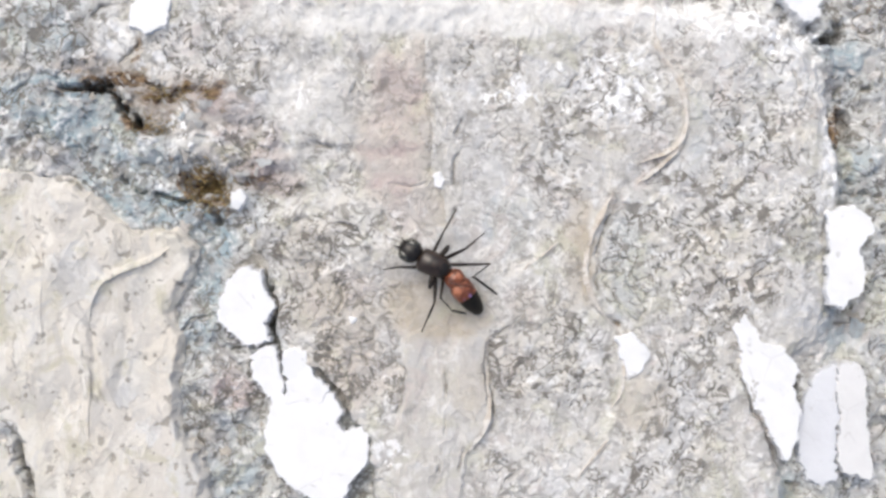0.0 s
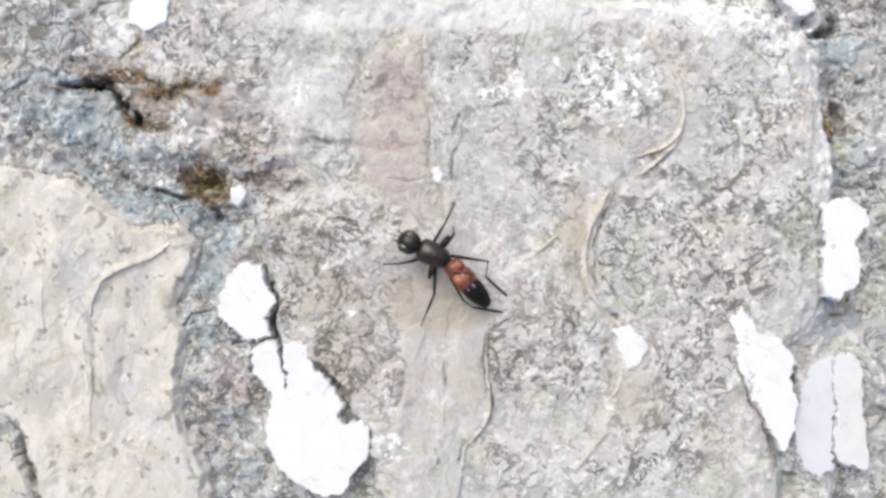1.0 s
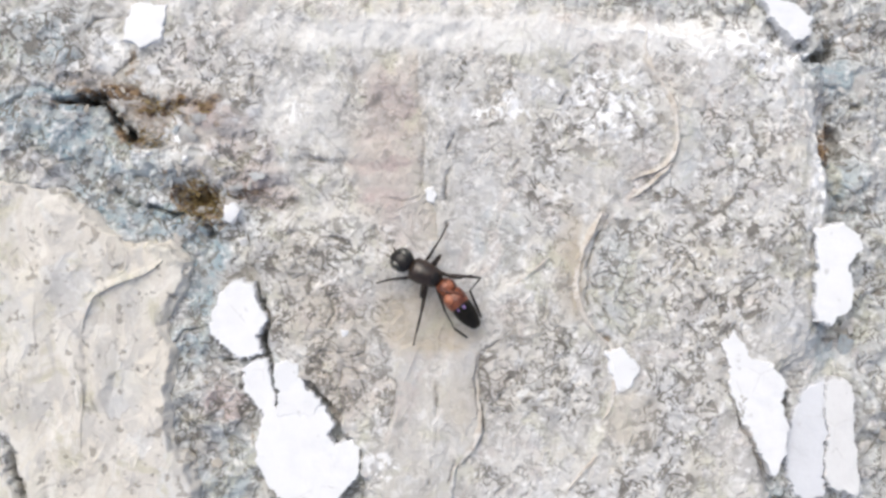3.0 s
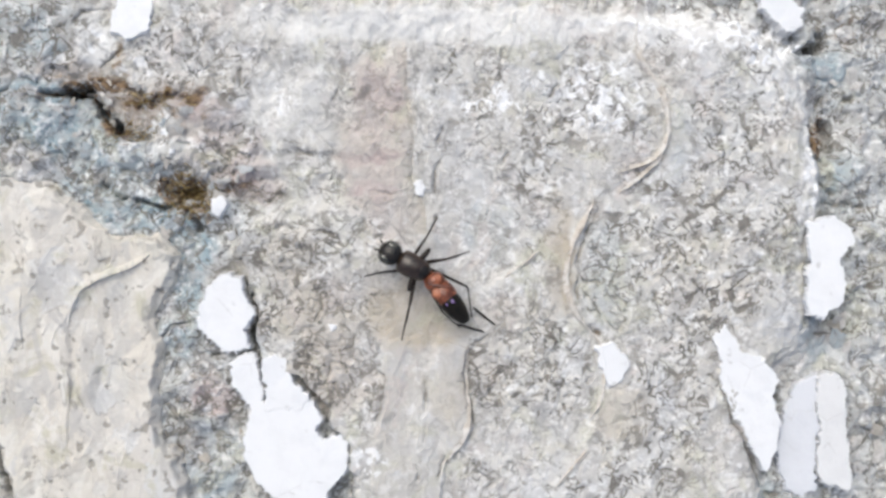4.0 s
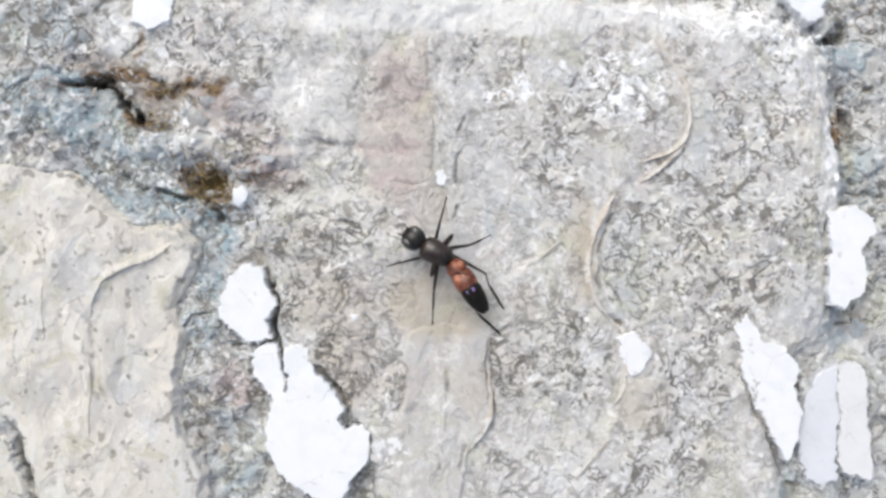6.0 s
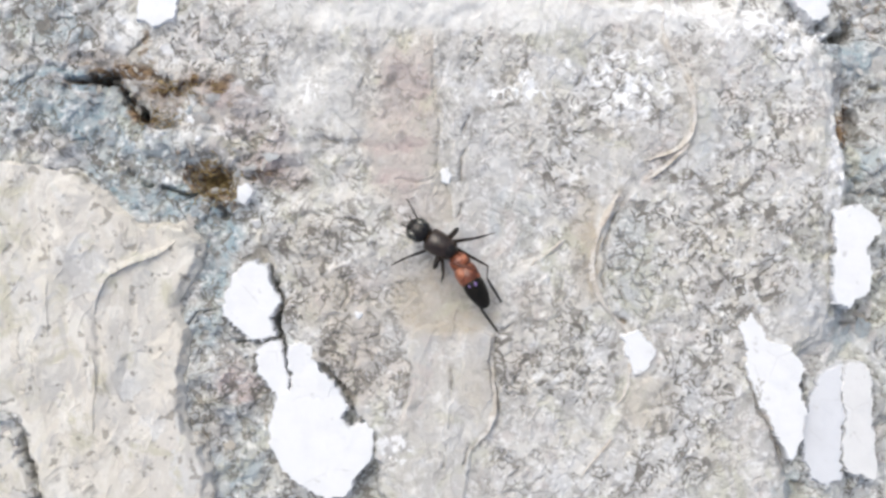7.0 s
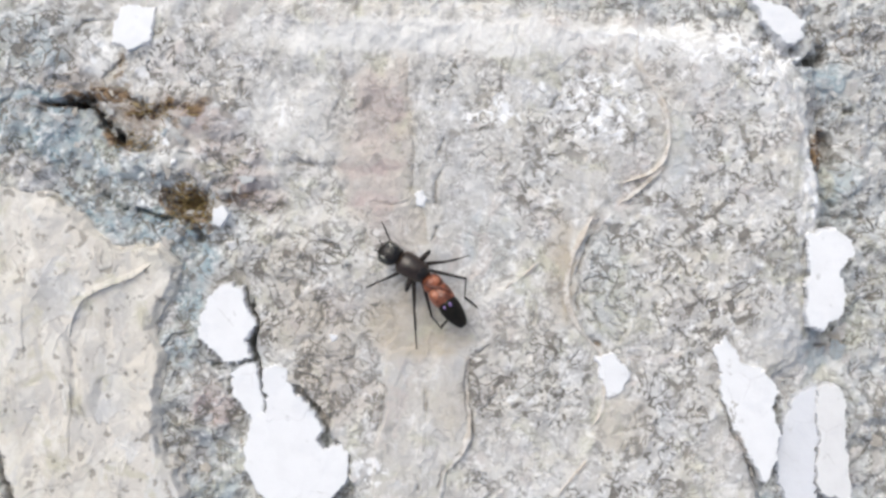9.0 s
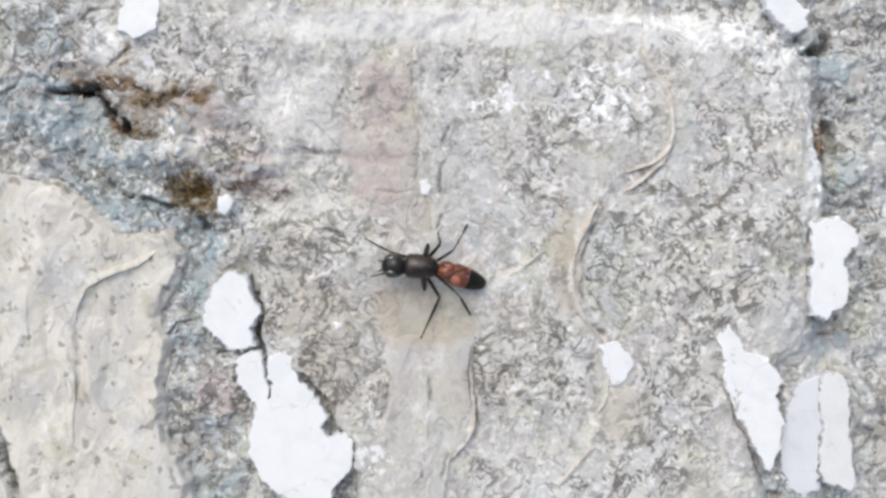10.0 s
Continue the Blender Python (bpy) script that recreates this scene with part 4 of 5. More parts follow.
def grid_faces(rows, cols, keep=None):
    a = (np.arange(rows - 1)[:, None] * cols + np.arange(cols - 1)[None, :])
    quads = np.stack([a, a + 1, a + cols + 1, a + cols], -1)
    return (quads[keep] if keep is not None else quads.reshape(-1, 4))


def sheet_mesh(name, x, y, z, faces, mat, parent=None, label=""):
    """A mesh from arrays of millimetres; unused corners are left out."""
    used = np.unique(faces)
    back = np.full(x.size, -1)
    back[used] = np.arange(used.size)
    co = np.stack([x.ravel()[used], y.ravel()[used], z.ravel()[used]], 1) * MM
    f = back[faces]
    mesh = bpy.data.meshes.new(name)
    mesh.vertices.add(len(co))
    mesh.vertices.foreach_set("co", co.ravel())
    mesh.loops.add(f.size)
    mesh.loops.foreach_set("vertex_index", f.ravel())
    mesh.polygons.add(len(f))
    mesh.polygons.foreach_set("loop_start", np.arange(0, f.size, f.shape[1]))
    mesh.polygons.foreach_set("use_smooth", np.ones(len(f), bool))
    mesh.update(calc_edges=True)
    mesh.materials.append(mat)
    ob = new(name, mesh)
    if parent:
        ob.parent = parent
    if label:
        tagged(ob, label)
    return ob, used


def paint_zones(ob, parts, used):
    parts = [p.ravel()[used] for p in parts]
    for name, group in (("zones_a", parts[:3]), ("zones_b", parts[3:6]), ("zones_c", parts[6:])):
        a = ob.data.attributes.new(name, "FLOAT_COLOR", "POINT")
        a.data.foreach_set("color", np.stack([*group, np.ones(len(used))], 1).ravel().astype(np.float32))


# ---- the bark ----
def bark():
    x, y = grid(-34.5, 34.5, -20.5, 20.5, 0.082)
    parts, net, level = zones(x, y)
    z = height(x, y, parts[0], net, level)
    ob, used = sheet_mesh("ground", x, y, z, grid_faces(*x.shape), BARK)
    tagged(ob, "weathered grey-beige tree bark, cracked and crusted with lichen", "bark", kind="structure")
    paint_zones(ob, parts, used)
    # the bark goes on, coarser, out of view
    x, y = grid(-150, 150, -150, 150, 2.0)
    z = plain_height(x, y)
    inner = (np.abs(x) < 33) & (np.abs(y) < 19)
    keep = ~(inner[:-1, :-1] & inner[1:, 1:] & inner[1:, :-1] & inner[:-1, 1:])
    rim = (np.abs(x) < 37) & (np.abs(y) < 23)
    z = np.where(rim, z - 0.9, z)
    outer, used = sheet_mesh("surround", x, y, z, grid_faces(*x.shape, keep), BARK, ob)
    paint_zones(outer, zones(x, y)[0], used)
    return ob


def scale(name, ring, mat, thick, rim, parent=None, label="", jag=0.10, per_mm=2.5, seed=1, fold=None, size=0.07, sink=0.5, rough=0.0, under=None, flat=False, level=None):
    """A plate or flake that lies on the bark: its outline, its thickness and the width of its rim, in millimetres."""
    xs, ys = [p[0] for p in ring], [p[1] for p in ring]
    x, y = grid(max(min(xs) - 0.5, -40), min(max(xs) + 0.5, 40), max(min(ys) - 0.5, -25), min(max(ys) + 0.5, 25), size)
    wx, wy = wobble(x, y, jag, per_mm, seed)
    wx, wy = wobble(wx, wy, jag * (0.4 if flat else 0.1), per_mm * 3.1, seed + 3)
    d = edge(wx, wy, ring)
    base = (under or plain_height)(x, y) if level is None else np.full(x.shape, level)
    if flat and level is None:
        inside = d < 0
        a = np.stack([x[inside], y[inside], np.ones(inside.sum())], 1)
        fit = np.linalg.lstsq(a, base[inside], rcond=None)[0]
        plane = fit[0] * x + fit[1] * y + fit[2]
        plane = plane + np.quantile((base - plane)[inside], 0.93)
        base = plane * 0.8 + np.maximum(base, plane - 0.3) * 0.2
    z = base + thick * (1 - step(-rim, 0.0, d)) + (0.04 + 0.02 * thick) * layers(x, y, 0.7, 4, seed + 5)
    z = z - step(0.0, 0.07 if flat else 0.3, d) * sink + rough * layers(x, y, 1.4, 4, seed + 9)
    if fold:
        z = z + fold(x, y) * (1 - step(-0.5, 0.0, d))
    near = d < (0.09 if flat else 0.36)
    keep = near[:-1, :-1] & near[1:, :-1] & near[:-1, 1:] & near[1:, 1:]
    return sheet_mesh(name, x, y, z, grid_faces(*x.shape, keep), mat, parent, label)[0]


def cream_folds(x, y):
    ax, ay = wobble(x, y, 0.3, 0.8, 81)
    z = 0.055 * terraces(x + 90, y + 50) + 0.07 * wrinkles(x * 0.7 + 20, y * 0.7) + 0.34 * layers(x * 1.0, y * 0.6, 0.22, 4, 83)
    for line, wide, high in (
        ([(-18.52, -0.04), (-19.97, -0.96), (-21.01, -1.26), (-22.73, -2.03), (-23.42, -2.98), (-24.11, -4.25)], 0.30, 0.16),
        ([(-24.26, -4.55), (-23.49, -6.85), (-23.69, -9.15), (-22.73, -10.68)], 0.35, -0.30),
        ([(-25.41, 4.63), (-25.79, 0.80), (-27.70, -4.55), (-27.32, -9.91)], 0.8, 0.30),
        ([(-22.73, 2.64), (-18.52, 1.38), (-17.07, 0.04)], 0.5, 0.30),
        ([(-21.77, -7.61), (-22.16, -9.53), (-21.20, -11.44)], 0.3, -0.18),
    ):
        d, s, _ = along(ax, ay, line)
        z = z + high * np.exp(-(d / wide) ** 2) * np.minimum(1, 7 * np.minimum(s, 1 - s) + 0.1)
    return z


def cream_under(x, y):
    return -0.55 + 0.2 * layers(x, y, 0.15, 2, 85)


def smooth_line(line, rounds=3):
    for _ in range(rounds):
        cut = [line[0]]
        for (ax, ay), (bx, by) in zip(line, line[1:]):
            cut += [(0.75 * ax + 0.25 * bx, 0.75 * ay + 0.25 * by), (0.25 * ax + 0.75 * bx, 0.25 * ay + 0.75 * by)]
        line = cut + [line[-1]]
    return np.array(line)


SKIN_EDGES = [
    ("curl_top", 0.17, 0.11), ("curl_arm", 0.18, 0.06), ("curl_mid", 0.20, 0.12), ("curl_low", 0.13, 0.08),
    ("stroke", 0.15, 0.09), ("stroke_low", 0.15, 0.07), ("tongue_edge", 0.22, 0.07),
]


def lip(k, line, half, lift, below, mat, ground, label=""):
    """A curled lip of thin bark skin: low on one side, lifted and broken off on the other."""
    across = np.array([-1.0, -0.5, 0.0, 0.4, 0.7, 0.9, 1.0])
    rise = np.array([-0.6, 0.05, 0.5, 0.9, 1.0, 0.7, -0.8])
    line = smooth_line(line)
    steps = np.concatenate([[0], np.cumsum(np.hypot(*np.diff(line, axis=0).T))])
    s = np.arange(0, steps[-1], 0.09)
    px, py = np.interp(s, steps, line[:, 0]), np.interp(s, steps, line[:, 1])
    tx, ty = np.gradient(px), np.gradient(py)
    px, py = wobble(px, py, 0.10, 1.1, 15)
    size = np.hypot(tx, ty)
    nx, ny = -ty / size, tx / size
    fade = np.minimum(1, 5 * np.minimum(s, s[-1] - s) / s[-1] + 0.12)
    vary = np.clip(1 + 0.8 * layers(px, py, 0.6, 3, 200 + k), 0.45, 1.5)
    kernel = np.hanning(25) / np.hanning(25).sum()
    vary = np.convolve(np.pad(vary, 12, mode="edge"), kernel, "valid")
    base = np.convolve(np.pad(below(px, py), 12, mode="edge"), kernel, "valid")
    width = half * fade * vary
    x = px[:, None] + nx[:, None] * width[:, None] * across + 0.03 * layers(px[:, None] + across, py[:, None], 2.0, 2, 230)
    y = py[:, None] + ny[:, None] * width[:, None] * across
    z = base[:, None] * 0.85 + below(x, y) * 0.15 + (lift * fade * np.clip(vary, 0.4, 1.3))[:, None] * rise
    z = z + 0.07 + 0.05 * layers(x, y, 1.5, 3, 240)
    sheet_mesh("bark_curl", x, y, z, grid_faces(*x.shape)[:, ::-1], mat, ground, label)


def skin_edges(ground):
    for k, (name, half, lift) in enumerate(SKIN_EDGES):
        lip(k, RIDGES[name][0], half, lift, plain_height, SKIN, ground, "curled tan edge of thin bark skin" if k == 0 else "")


CREAM_LIPS = [
    ([(-18.29, 0.27), (-19.90, -0.73), (-20.97, -1.11), (-22.65, -1.88), (-23.49, -2.72), (-23.88, -3.98), (-24.03, -4.94)], 0.26, 0.17),
    ([(-24.41, -7.23), (-23.95, -9.15), (-24.26, -11.44), (-23.95, -13.35)], 0.26, 0.09),
    ([(-27.32, 0.42), (-27.17, -2.26), (-27.40, -4.55), (-27.09, -6.47)], 0.26, 0.07),
]


def cream_top(x, y):
    return cream_under(x, y) + 0.45 + cream_folds(x, y)


def plates(ground):
    skin_edges(ground)
    for k, (line, half, lift) in enumerate(CREAM_LIPS):
        lip(k + 20, line, half, lift, cream_top, PLATE, ground)
    scale("bark_plate", CREAM_PLATE, PLATE, 0.5, 0.45, ground, "smooth cream bark plate with a folded skin", 0.40, 0.75, 11, cream_folds, sink=1.6, under=cream_under)
    scale("bark_plate", CREAM_CORNER, PLATE, 0.5, 0.35, ground, "", 0.25, 1.1, 13, sink=1.6, under=cream_under)


def flake(ring, mat, thick, level=None):
    FLAKES.append((ring, mat, thick, level))


FLAKES = []
flake([(-14.69, -2.26), (-14.01, -1.49), (-13.16, -1.22), (-12.32, -1.49), (-12.02, -2.72), (-11.36, -3.98), (-12.02, -5.13), (-11.71, -6.31), (-13.16, -6.70), (-14.39, -5.70), (-15.31, -4.94), (-15.15, -3.41)], "WHITE", 0.13, -0.10)
flake([(-13.05, -7.08), (-11.71, -6.39), (-11.33, -6.77), (-11.14, -8.00), (-10.87, -8.69), (-10.75, -9.91), (-10.71, -10.83), (-11.56, -10.52), (-12.93, -8.53)], "WHITE", 0.11, -0.12)
flake([(-10.94, -7.00), (-10.10, -6.62), (-9.26, -6.85), (-8.72, -8.57), (-7.50, -9.68), (-8.00, -10.37), (-10.68, -10.52), (-10.64, -8.69), (-10.83, -8.19)], "WHITE", 0.16, -0.10)
flake([(-11.56, -10.14), (-10.68, -9.91), (-8.57, -9.99), (-7.50, -9.68), (-6.73, -11.14), (-7.16, -11.82), (-6.66, -12.40), (-5.51, -11.90), (-5.01, -12.44), (-5.05, -14.58), (-6.20, -15.84), (-6.89, -17.18), (-8.57, -17.30), (-10.41, -16.11), (-11.33, -15.27), (-12.02, -13.74), (-12.09, -12.28)], "WHITE", 0.14, -0.12)
flake([(-14.16, -6.93), (-13.32, -6.70), (-13.16, -7.61), (-13.93, -7.69)], "GREYED", 0.09)
flake([(11.71, -5.85), (12.78, -5.62), (13.62, -6.39), (14.12, -7.16), (13.70, -8.00), (12.86, -8.69), (12.32, -8.84), (12.21, -7.81), (11.79, -7.16)], "WHITE", 0.22)
flake([(19.58, -5.24), (20.50, -4.48), (21.03, -5.13), (21.42, -5.78), (21.65, -6.31), (23.10, -6.70), (24.25, -8.19), (23.71, -9.38), (24.02, -10.29), (24.32, -11.14), (23.86, -13.35), (23.25, -14.58), (22.41, -13.16), (21.03, -10.37), (20.19, -8.46), (20.04, -6.85)], "WHITE", 0.13, 0.05)
# coloured as if in the shadow of the tall flake on its left
flake([(25.39, -8.79), (26.01, -8.29), (26.94, -7.90), (26.98, -9.64), (27.06, -10.60), (27.10, -11.77), (26.98, -12.74), (26.87, -14.29), (27.10, -15.75), (25.98, -16.30), (25.01, -15.83), (24.39, -14.37), (24.20, -12.93), (24.35, -11.57), (24.82, -10.11)], "SHADED", 0.11, -0.95)
flake([(26.94, -7.90), (27.72, -7.70), (28.49, -7.82), (28.91, -8.48), (29.08, -9.33), (29.15, -10.80), (29.27, -13.51), (29.57, -15.37), (29.27, -15.83), (27.72, -15.52), (27.10, -14.90), (26.98, -13.12), (27.21, -11.89), (27.06, -10.60), (26.94, -9.64)], "GREYED", 0.13, -0.95)
flake([(25.89, 2.54), (27.21, 2.93), (28.04, 2.85), (28.96, 2.31), (29.14, 1.25), (28.35, 0.04), (28.58, -1.41), (28.50, -3.00), (27.51, -3.54), (27.21, -3.99), (26.04, -3.83), (25.89, -2.24), (26.12, 0.04)], "WHITE", 0.14, 0.00)
flake([(-21.28, 15.96), (-20.59, 17.72), (-18.37, 17.49), (-18.52, 15.11), (-20.13, 14.50), (-21.20, 14.96)], "WHITE", 0.14)
flake([(22.12, 18.64), (24.34, 18.18), (25.87, 17.03), (25.71, 15.88), (24.72, 15.27), (23.27, 16.65)], "WHITE", 0.14, -0.55)
flake([(-14.54, 3.86), (-13.78, 4.09), (-13.24, 3.64), (-13.55, 3.10), (-13.93, 2.56), (-14.54, 2.87)], "WHITE", 0.22)
flake([(-13.62, 1.57), (-13.09, 1.65), (-12.93, 1.26), (-13.39, 1.03)], "WHITE", 0.15)
flake([(-0.77, 5.01), (-0.15, 5.24), (0.15, 4.63), (-0.08, 4.09), (-0.61, 4.25)], "WHITE", 0.08)
flake([(-6.39, -4.63), (-5.89, -4.55), (-5.89, -4.94), (-6.28, -5.13)], "WHITE", 0.11)
flake([(-17.22, 7.31), (-16.80, 7.23), (-16.80, 6.85), (-17.14, 6.81)], "WHITE", 0.15)


def flakes():
    for k, (ring, mat, thick, level) in enumerate(FLAKES):
        size = max(p[0] for p in ring) - min(p[0] for p in ring)
        small = size < 2.0
        ob = scale("paint_flake", ring, FLAKE_PAINT[mat], thick, 0.07, None, "", 0.15 if small else 0.26, 1.6, 100 + 5 * k, size=0.03 if small else 0.045, sink=1.9 if level is not None else 1.2, flat=True, level=level)
        if mat == "WHITE":
            tagged(ob, "small crumb of white limewash on the bark" if small else "thick white limewash flake peeling on the bark", "paint flake", "limewash flakes")
        else:
            tagged(ob, "thin greyish-white limewash flake on the bark", "paint flake", "limewash flakes")


def fibres():
    """A tuft of brown rotten fibres in the crevice."""
    rng = random.Random(4)
    verts, faces, spots = [], [], []
    for cx, cy, rx, ry, count in ((-16.2, 4.05, 1.55, 1.25, 190), (-18.52, 10.56, 2.30, 0.54, 40), (-19.97, 8.27, 1.38, 0.61, 30)):
        spots += [(cx + rng.gauss(0, 0.5) * rx, cy + rng.gauss(0, 0.5) * ry) for _ in range(count)]
    zs = plain_height(np.array([p[0] for p in spots]), np.array([p[1] for p in spots]))
    for (x, y), z in zip(spots, zs):
        a, length, lift = rng.uniform(-0.9, 0.9) + (math.pi if rng.random() < 0.5 else 0), rng.uniform(0.35, 1.0), rng.uniform(0.05, 0.35)
        z = float(z) + 0.02
        r, bend = rng.uniform(0.02, 0.055), rng.uniform(-0.9, 0.9)
        first = len(verts)
        for k in range(5):
            s = k / 4
            px, py, pz = x + length * s * math.cos(a + bend * s), y + length * s * math.sin(a + bend * s), z + lift * math.sin(s * 2.6)
            for c in range(3):
                w = 2 * math.pi * c / 3
                verts.append(((px - math.sin(a) * r * math.cos(w)) * MM, (py + math.cos(a) * r * math.cos(w)) * MM, (pz + r * math.sin(w)) * MM))
            if k:
                for c in range(3):
                    p, q = first + 3 * (k - 1), first + 3 * k
                    faces.append((p + c, p + (c + 1) % 3, q + (c + 1) % 3, q + c))
    ob = link_mesh("fibres", verts, faces, FIBRE)
    tagged(ob, "tangle of brown rotten bark fibres in a crevice", "plant fibres", kind="stuff")


def crumbs():
    """Loose and half-loose bits of bark in the hollows."""
    rng = random.Random(9)
    s = Sketch("bark_crumbs")
    at = s.place(1000.0)
    pick = s.node("ShaderNodeNewGeometry").outputs["Random Per Island"]
    ramp = s.nodes.new("ShaderNodeValToRGB")
    s.links.new(pick, ramp.inputs[0])
    ramp.color_ramp.interpolation = "CONSTANT"
    tones = [(0.50, 0.49, 0.47), (0.36, 0.41, 0.44), (0.52, 0.49, 0.45), (0.60, 0.58, 0.55), (0.46, 0.42, 0.36), (0.45, 0.46, 0.46), (0.46, 0.46, 0.45)]
    for k, tone in enumerate(tones):
        stop = ramp.color_ramp.elements[k] if k < 2 else ramp.color_ramp.elements.new(k / len(tones))
        stop.position, stop.color = k / len(tones), (*tone, 1)
    grit = s.noise(at, 1.8, 4.0, 0.6)
    mat = s.done(s.blend(s.span(grit, 0.35, 0.65, 0.6, 0.0), ramp.outputs[0], (0.30, 0.28, 0.25)), 0.85, grit, 0.6, 0.0002)
    bm = bmesh.new()
    bmesh.ops.create_icosphere(bm, subdivisions=2, radius=1.0)
    shape = [v.co.copy() for v in bm.verts]
    tris = [tuple(v.index for v in f.verts) for f in bm.faces]
    bm.free()
    spots = []
    for cx, cy, rx, ry, count, big in CRUMB_FIELDS:
        for _ in range(count // 3):
            spots.append((cx + rng.gauss(0, 0.5) * rx, cy + rng.gauss(0, 0.5) * ry, rng.uniform(0.25, 1.0) * big))
    zs = plain_height(np.array([p[0] for p in spots]), np.array([p[1] for p in spots]))
    verts, faces = [], []
    for (x, y, r), z in zip(spots, zs):
        turn = Euler((rng.uniform(-0.35, 0.35), rng.uniform(-0.35, 0.35), rng.uniform(0, 6.3))).to_matrix()
        size, off, first = Vector((r, r * rng.uniform(0.35, 0.8), r * rng.uniform(0.08, 0.18))), Vector((rng.uniform(0, 50), 0, 0)), len(verts)
        for c in shape:
            q = c * (1 + 0.9 * noise.noise(c * 1.4 + off) + 0.6 * noise.noise(c * 3.1 + off))
            q = turn @ Vector((q[k] * size[k] for k in range(3)))
            verts.append(((x + q.x) * MM, (y + q.y) * MM, (float(z) + 0.05 * r + q.z) * MM))
        faces += [tuple(first + i for i in t) for t in tris]
    ob = link_mesh("bark_crumbs", verts, faces, mat, smooth=False)
    tagged(ob, "loose grey, tan and brown crumbs of bark in hollows", "bark crumbs", kind="stuff")


CRUMB_FIELDS = [
    (*(-17.37, 9.22, 3.83, 2.30), 36, 0.55), (*(-18.90, 5.78, 3.06, 1.53), 15, 0.5), (*(-13.16, 5.40, 2.68, 2.30), 40, 0.5), (*(-24.26, 8.46, 4.59, 2.30), 24, 0.6), (*(-17.37, 1.95, 2.30, 1.53), 9, 0.5),
    (*(-15.08, -8.00, 2.30, 3.06), 16, 0.6), (*(-14.31, -13.74, 2.30, 3.44), 20, 0.6), (*(29.31, 12.67, 1.53, 1.53), 15, 0.8), (*(29.31, 4.63, 1.53, 1.53), 15, 0.8), (*(28.93, -4.55, 1.91, 2.30), 25, 0.8), (*(29.69, -12.21, 1.53, 6.12), 30, 0.8), (*(-27.70, -14.89, 0.96, 2.30), 25, 0.5), (*(22.81, -16.03, 1.15, 1.15), 12, 0.4),
    (*(-20.43, 10.75, 2.30, 1.15), 25, 0.4),
]


# ---- the insect, in millimetres, its nose to +x ----
def lathe(name, profile, mat, parent, label="", rings=28, sides=28):
    """A rounded body along x: rows of x, half width, half height, and height of the middle."""
    p = np.array(profile, float)
    s = np.linspace(0, 1, len(p))
    t = np.linspace(0, 1, rings)
    cols = []
    for c in range(4):
        fine = np.interp(np.linspace(0, 1, 200), s, p[:, c])
        kernel = np.hanning(17)
        fine = np.convolve(np.pad(fine, 8, mode="edge"), kernel / kernel.sum(), "valid") if c else fine
        cols.append(np.interp(t, np.linspace(0, 1, 200), fine))
    verts, faces = [], []
    for x, w, h, m in zip(*cols):
        for k in range(sides):
            a = 2 * math.pi * k / sides
            verts.append((x * MM, w * math.cos(a) * MM, (m + h * math.sin(a)) * MM))
    for r in range(rings - 1):
        for k in range(sides):
            faces.append((r * sides + k, r * sides + (k + 1) % sides, (r + 1) * sides + (k + 1) % sides, (r + 1) * sides + k))
    faces.append(tuple(range(sides - 1, -1, -1)))
    faces.append(tuple((rings - 1) * sides + k for k in range(sides)))
    return link_mesh(name, verts, faces, mat, parent, label)


def tube(name, points, radii, mat, parent, label="", sides=8):
    verts, faces = [], []
    pts = [Vector(p) for p in points]
    for k, (p, r) in enumerate(zip(pts, radii)):
        d = (pts[min(k + 1, len(pts) - 1)] - pts[max(k - 1, 0)]).normalized()
        u = d.cross(Vector((0, 0, 1)) if abs(d.z) < 0.9 else Vector((0, 1, 0))).normalized()
        v = d.cross(u)
        for c in range(sides):
            a = 2 * math.pi * c / sides
            verts.append(tuple((p + u * (r * math.cos(a)) + v * (r * math.sin(a))) * MM))
    for r in range(len(pts) - 1):
        for c in range(sides):
            faces.append((r * sides + c, r * sides + (c + 1) % sides, (r + 1) * sides + (c + 1) % sides, (r + 1) * sides + c))
    faces.append(tuple(range(sides - 1, -1, -1)))
    faces.append(tuple((len(pts) - 1) * sides + c for c in range(sides)))
    return link_mesh(name, verts, faces, mat, parent, label)


def ball(name, centre, size, mat, parent, label=""):
    bm = bmesh.new()
    bmesh.ops.create_icosphere(bm, subdivisions=3, radius=1.0)
    for v in bm.verts:
        v.co = Vector((centre[k] + size[k] * v.co[k] for k in range(3))) * MM
    verts, faces = [tuple(v.co) for v in bm.verts], [tuple(v.index for v in f.verts) for f in bm.faces]
    bm.free()
    return link_mesh(name, verts, faces, mat, parent, label)


BODY = 1.9
NECK, WAIST = (1.02, 0.0, BODY), (-1.0, 0.0, BODY - 0.1)
HIPS = {"front": (0.45, 0.40, 1.45), "middle": (-0.25, 0.45, 1.40), "hind": (-0.80, 0.35, 1.40)}
LENGTHS = {"front": (1.85, 2.35), "middle": (2.2, 3.1), "hind": (2.9, 2.1)}
HIND_FOOT = 2.35


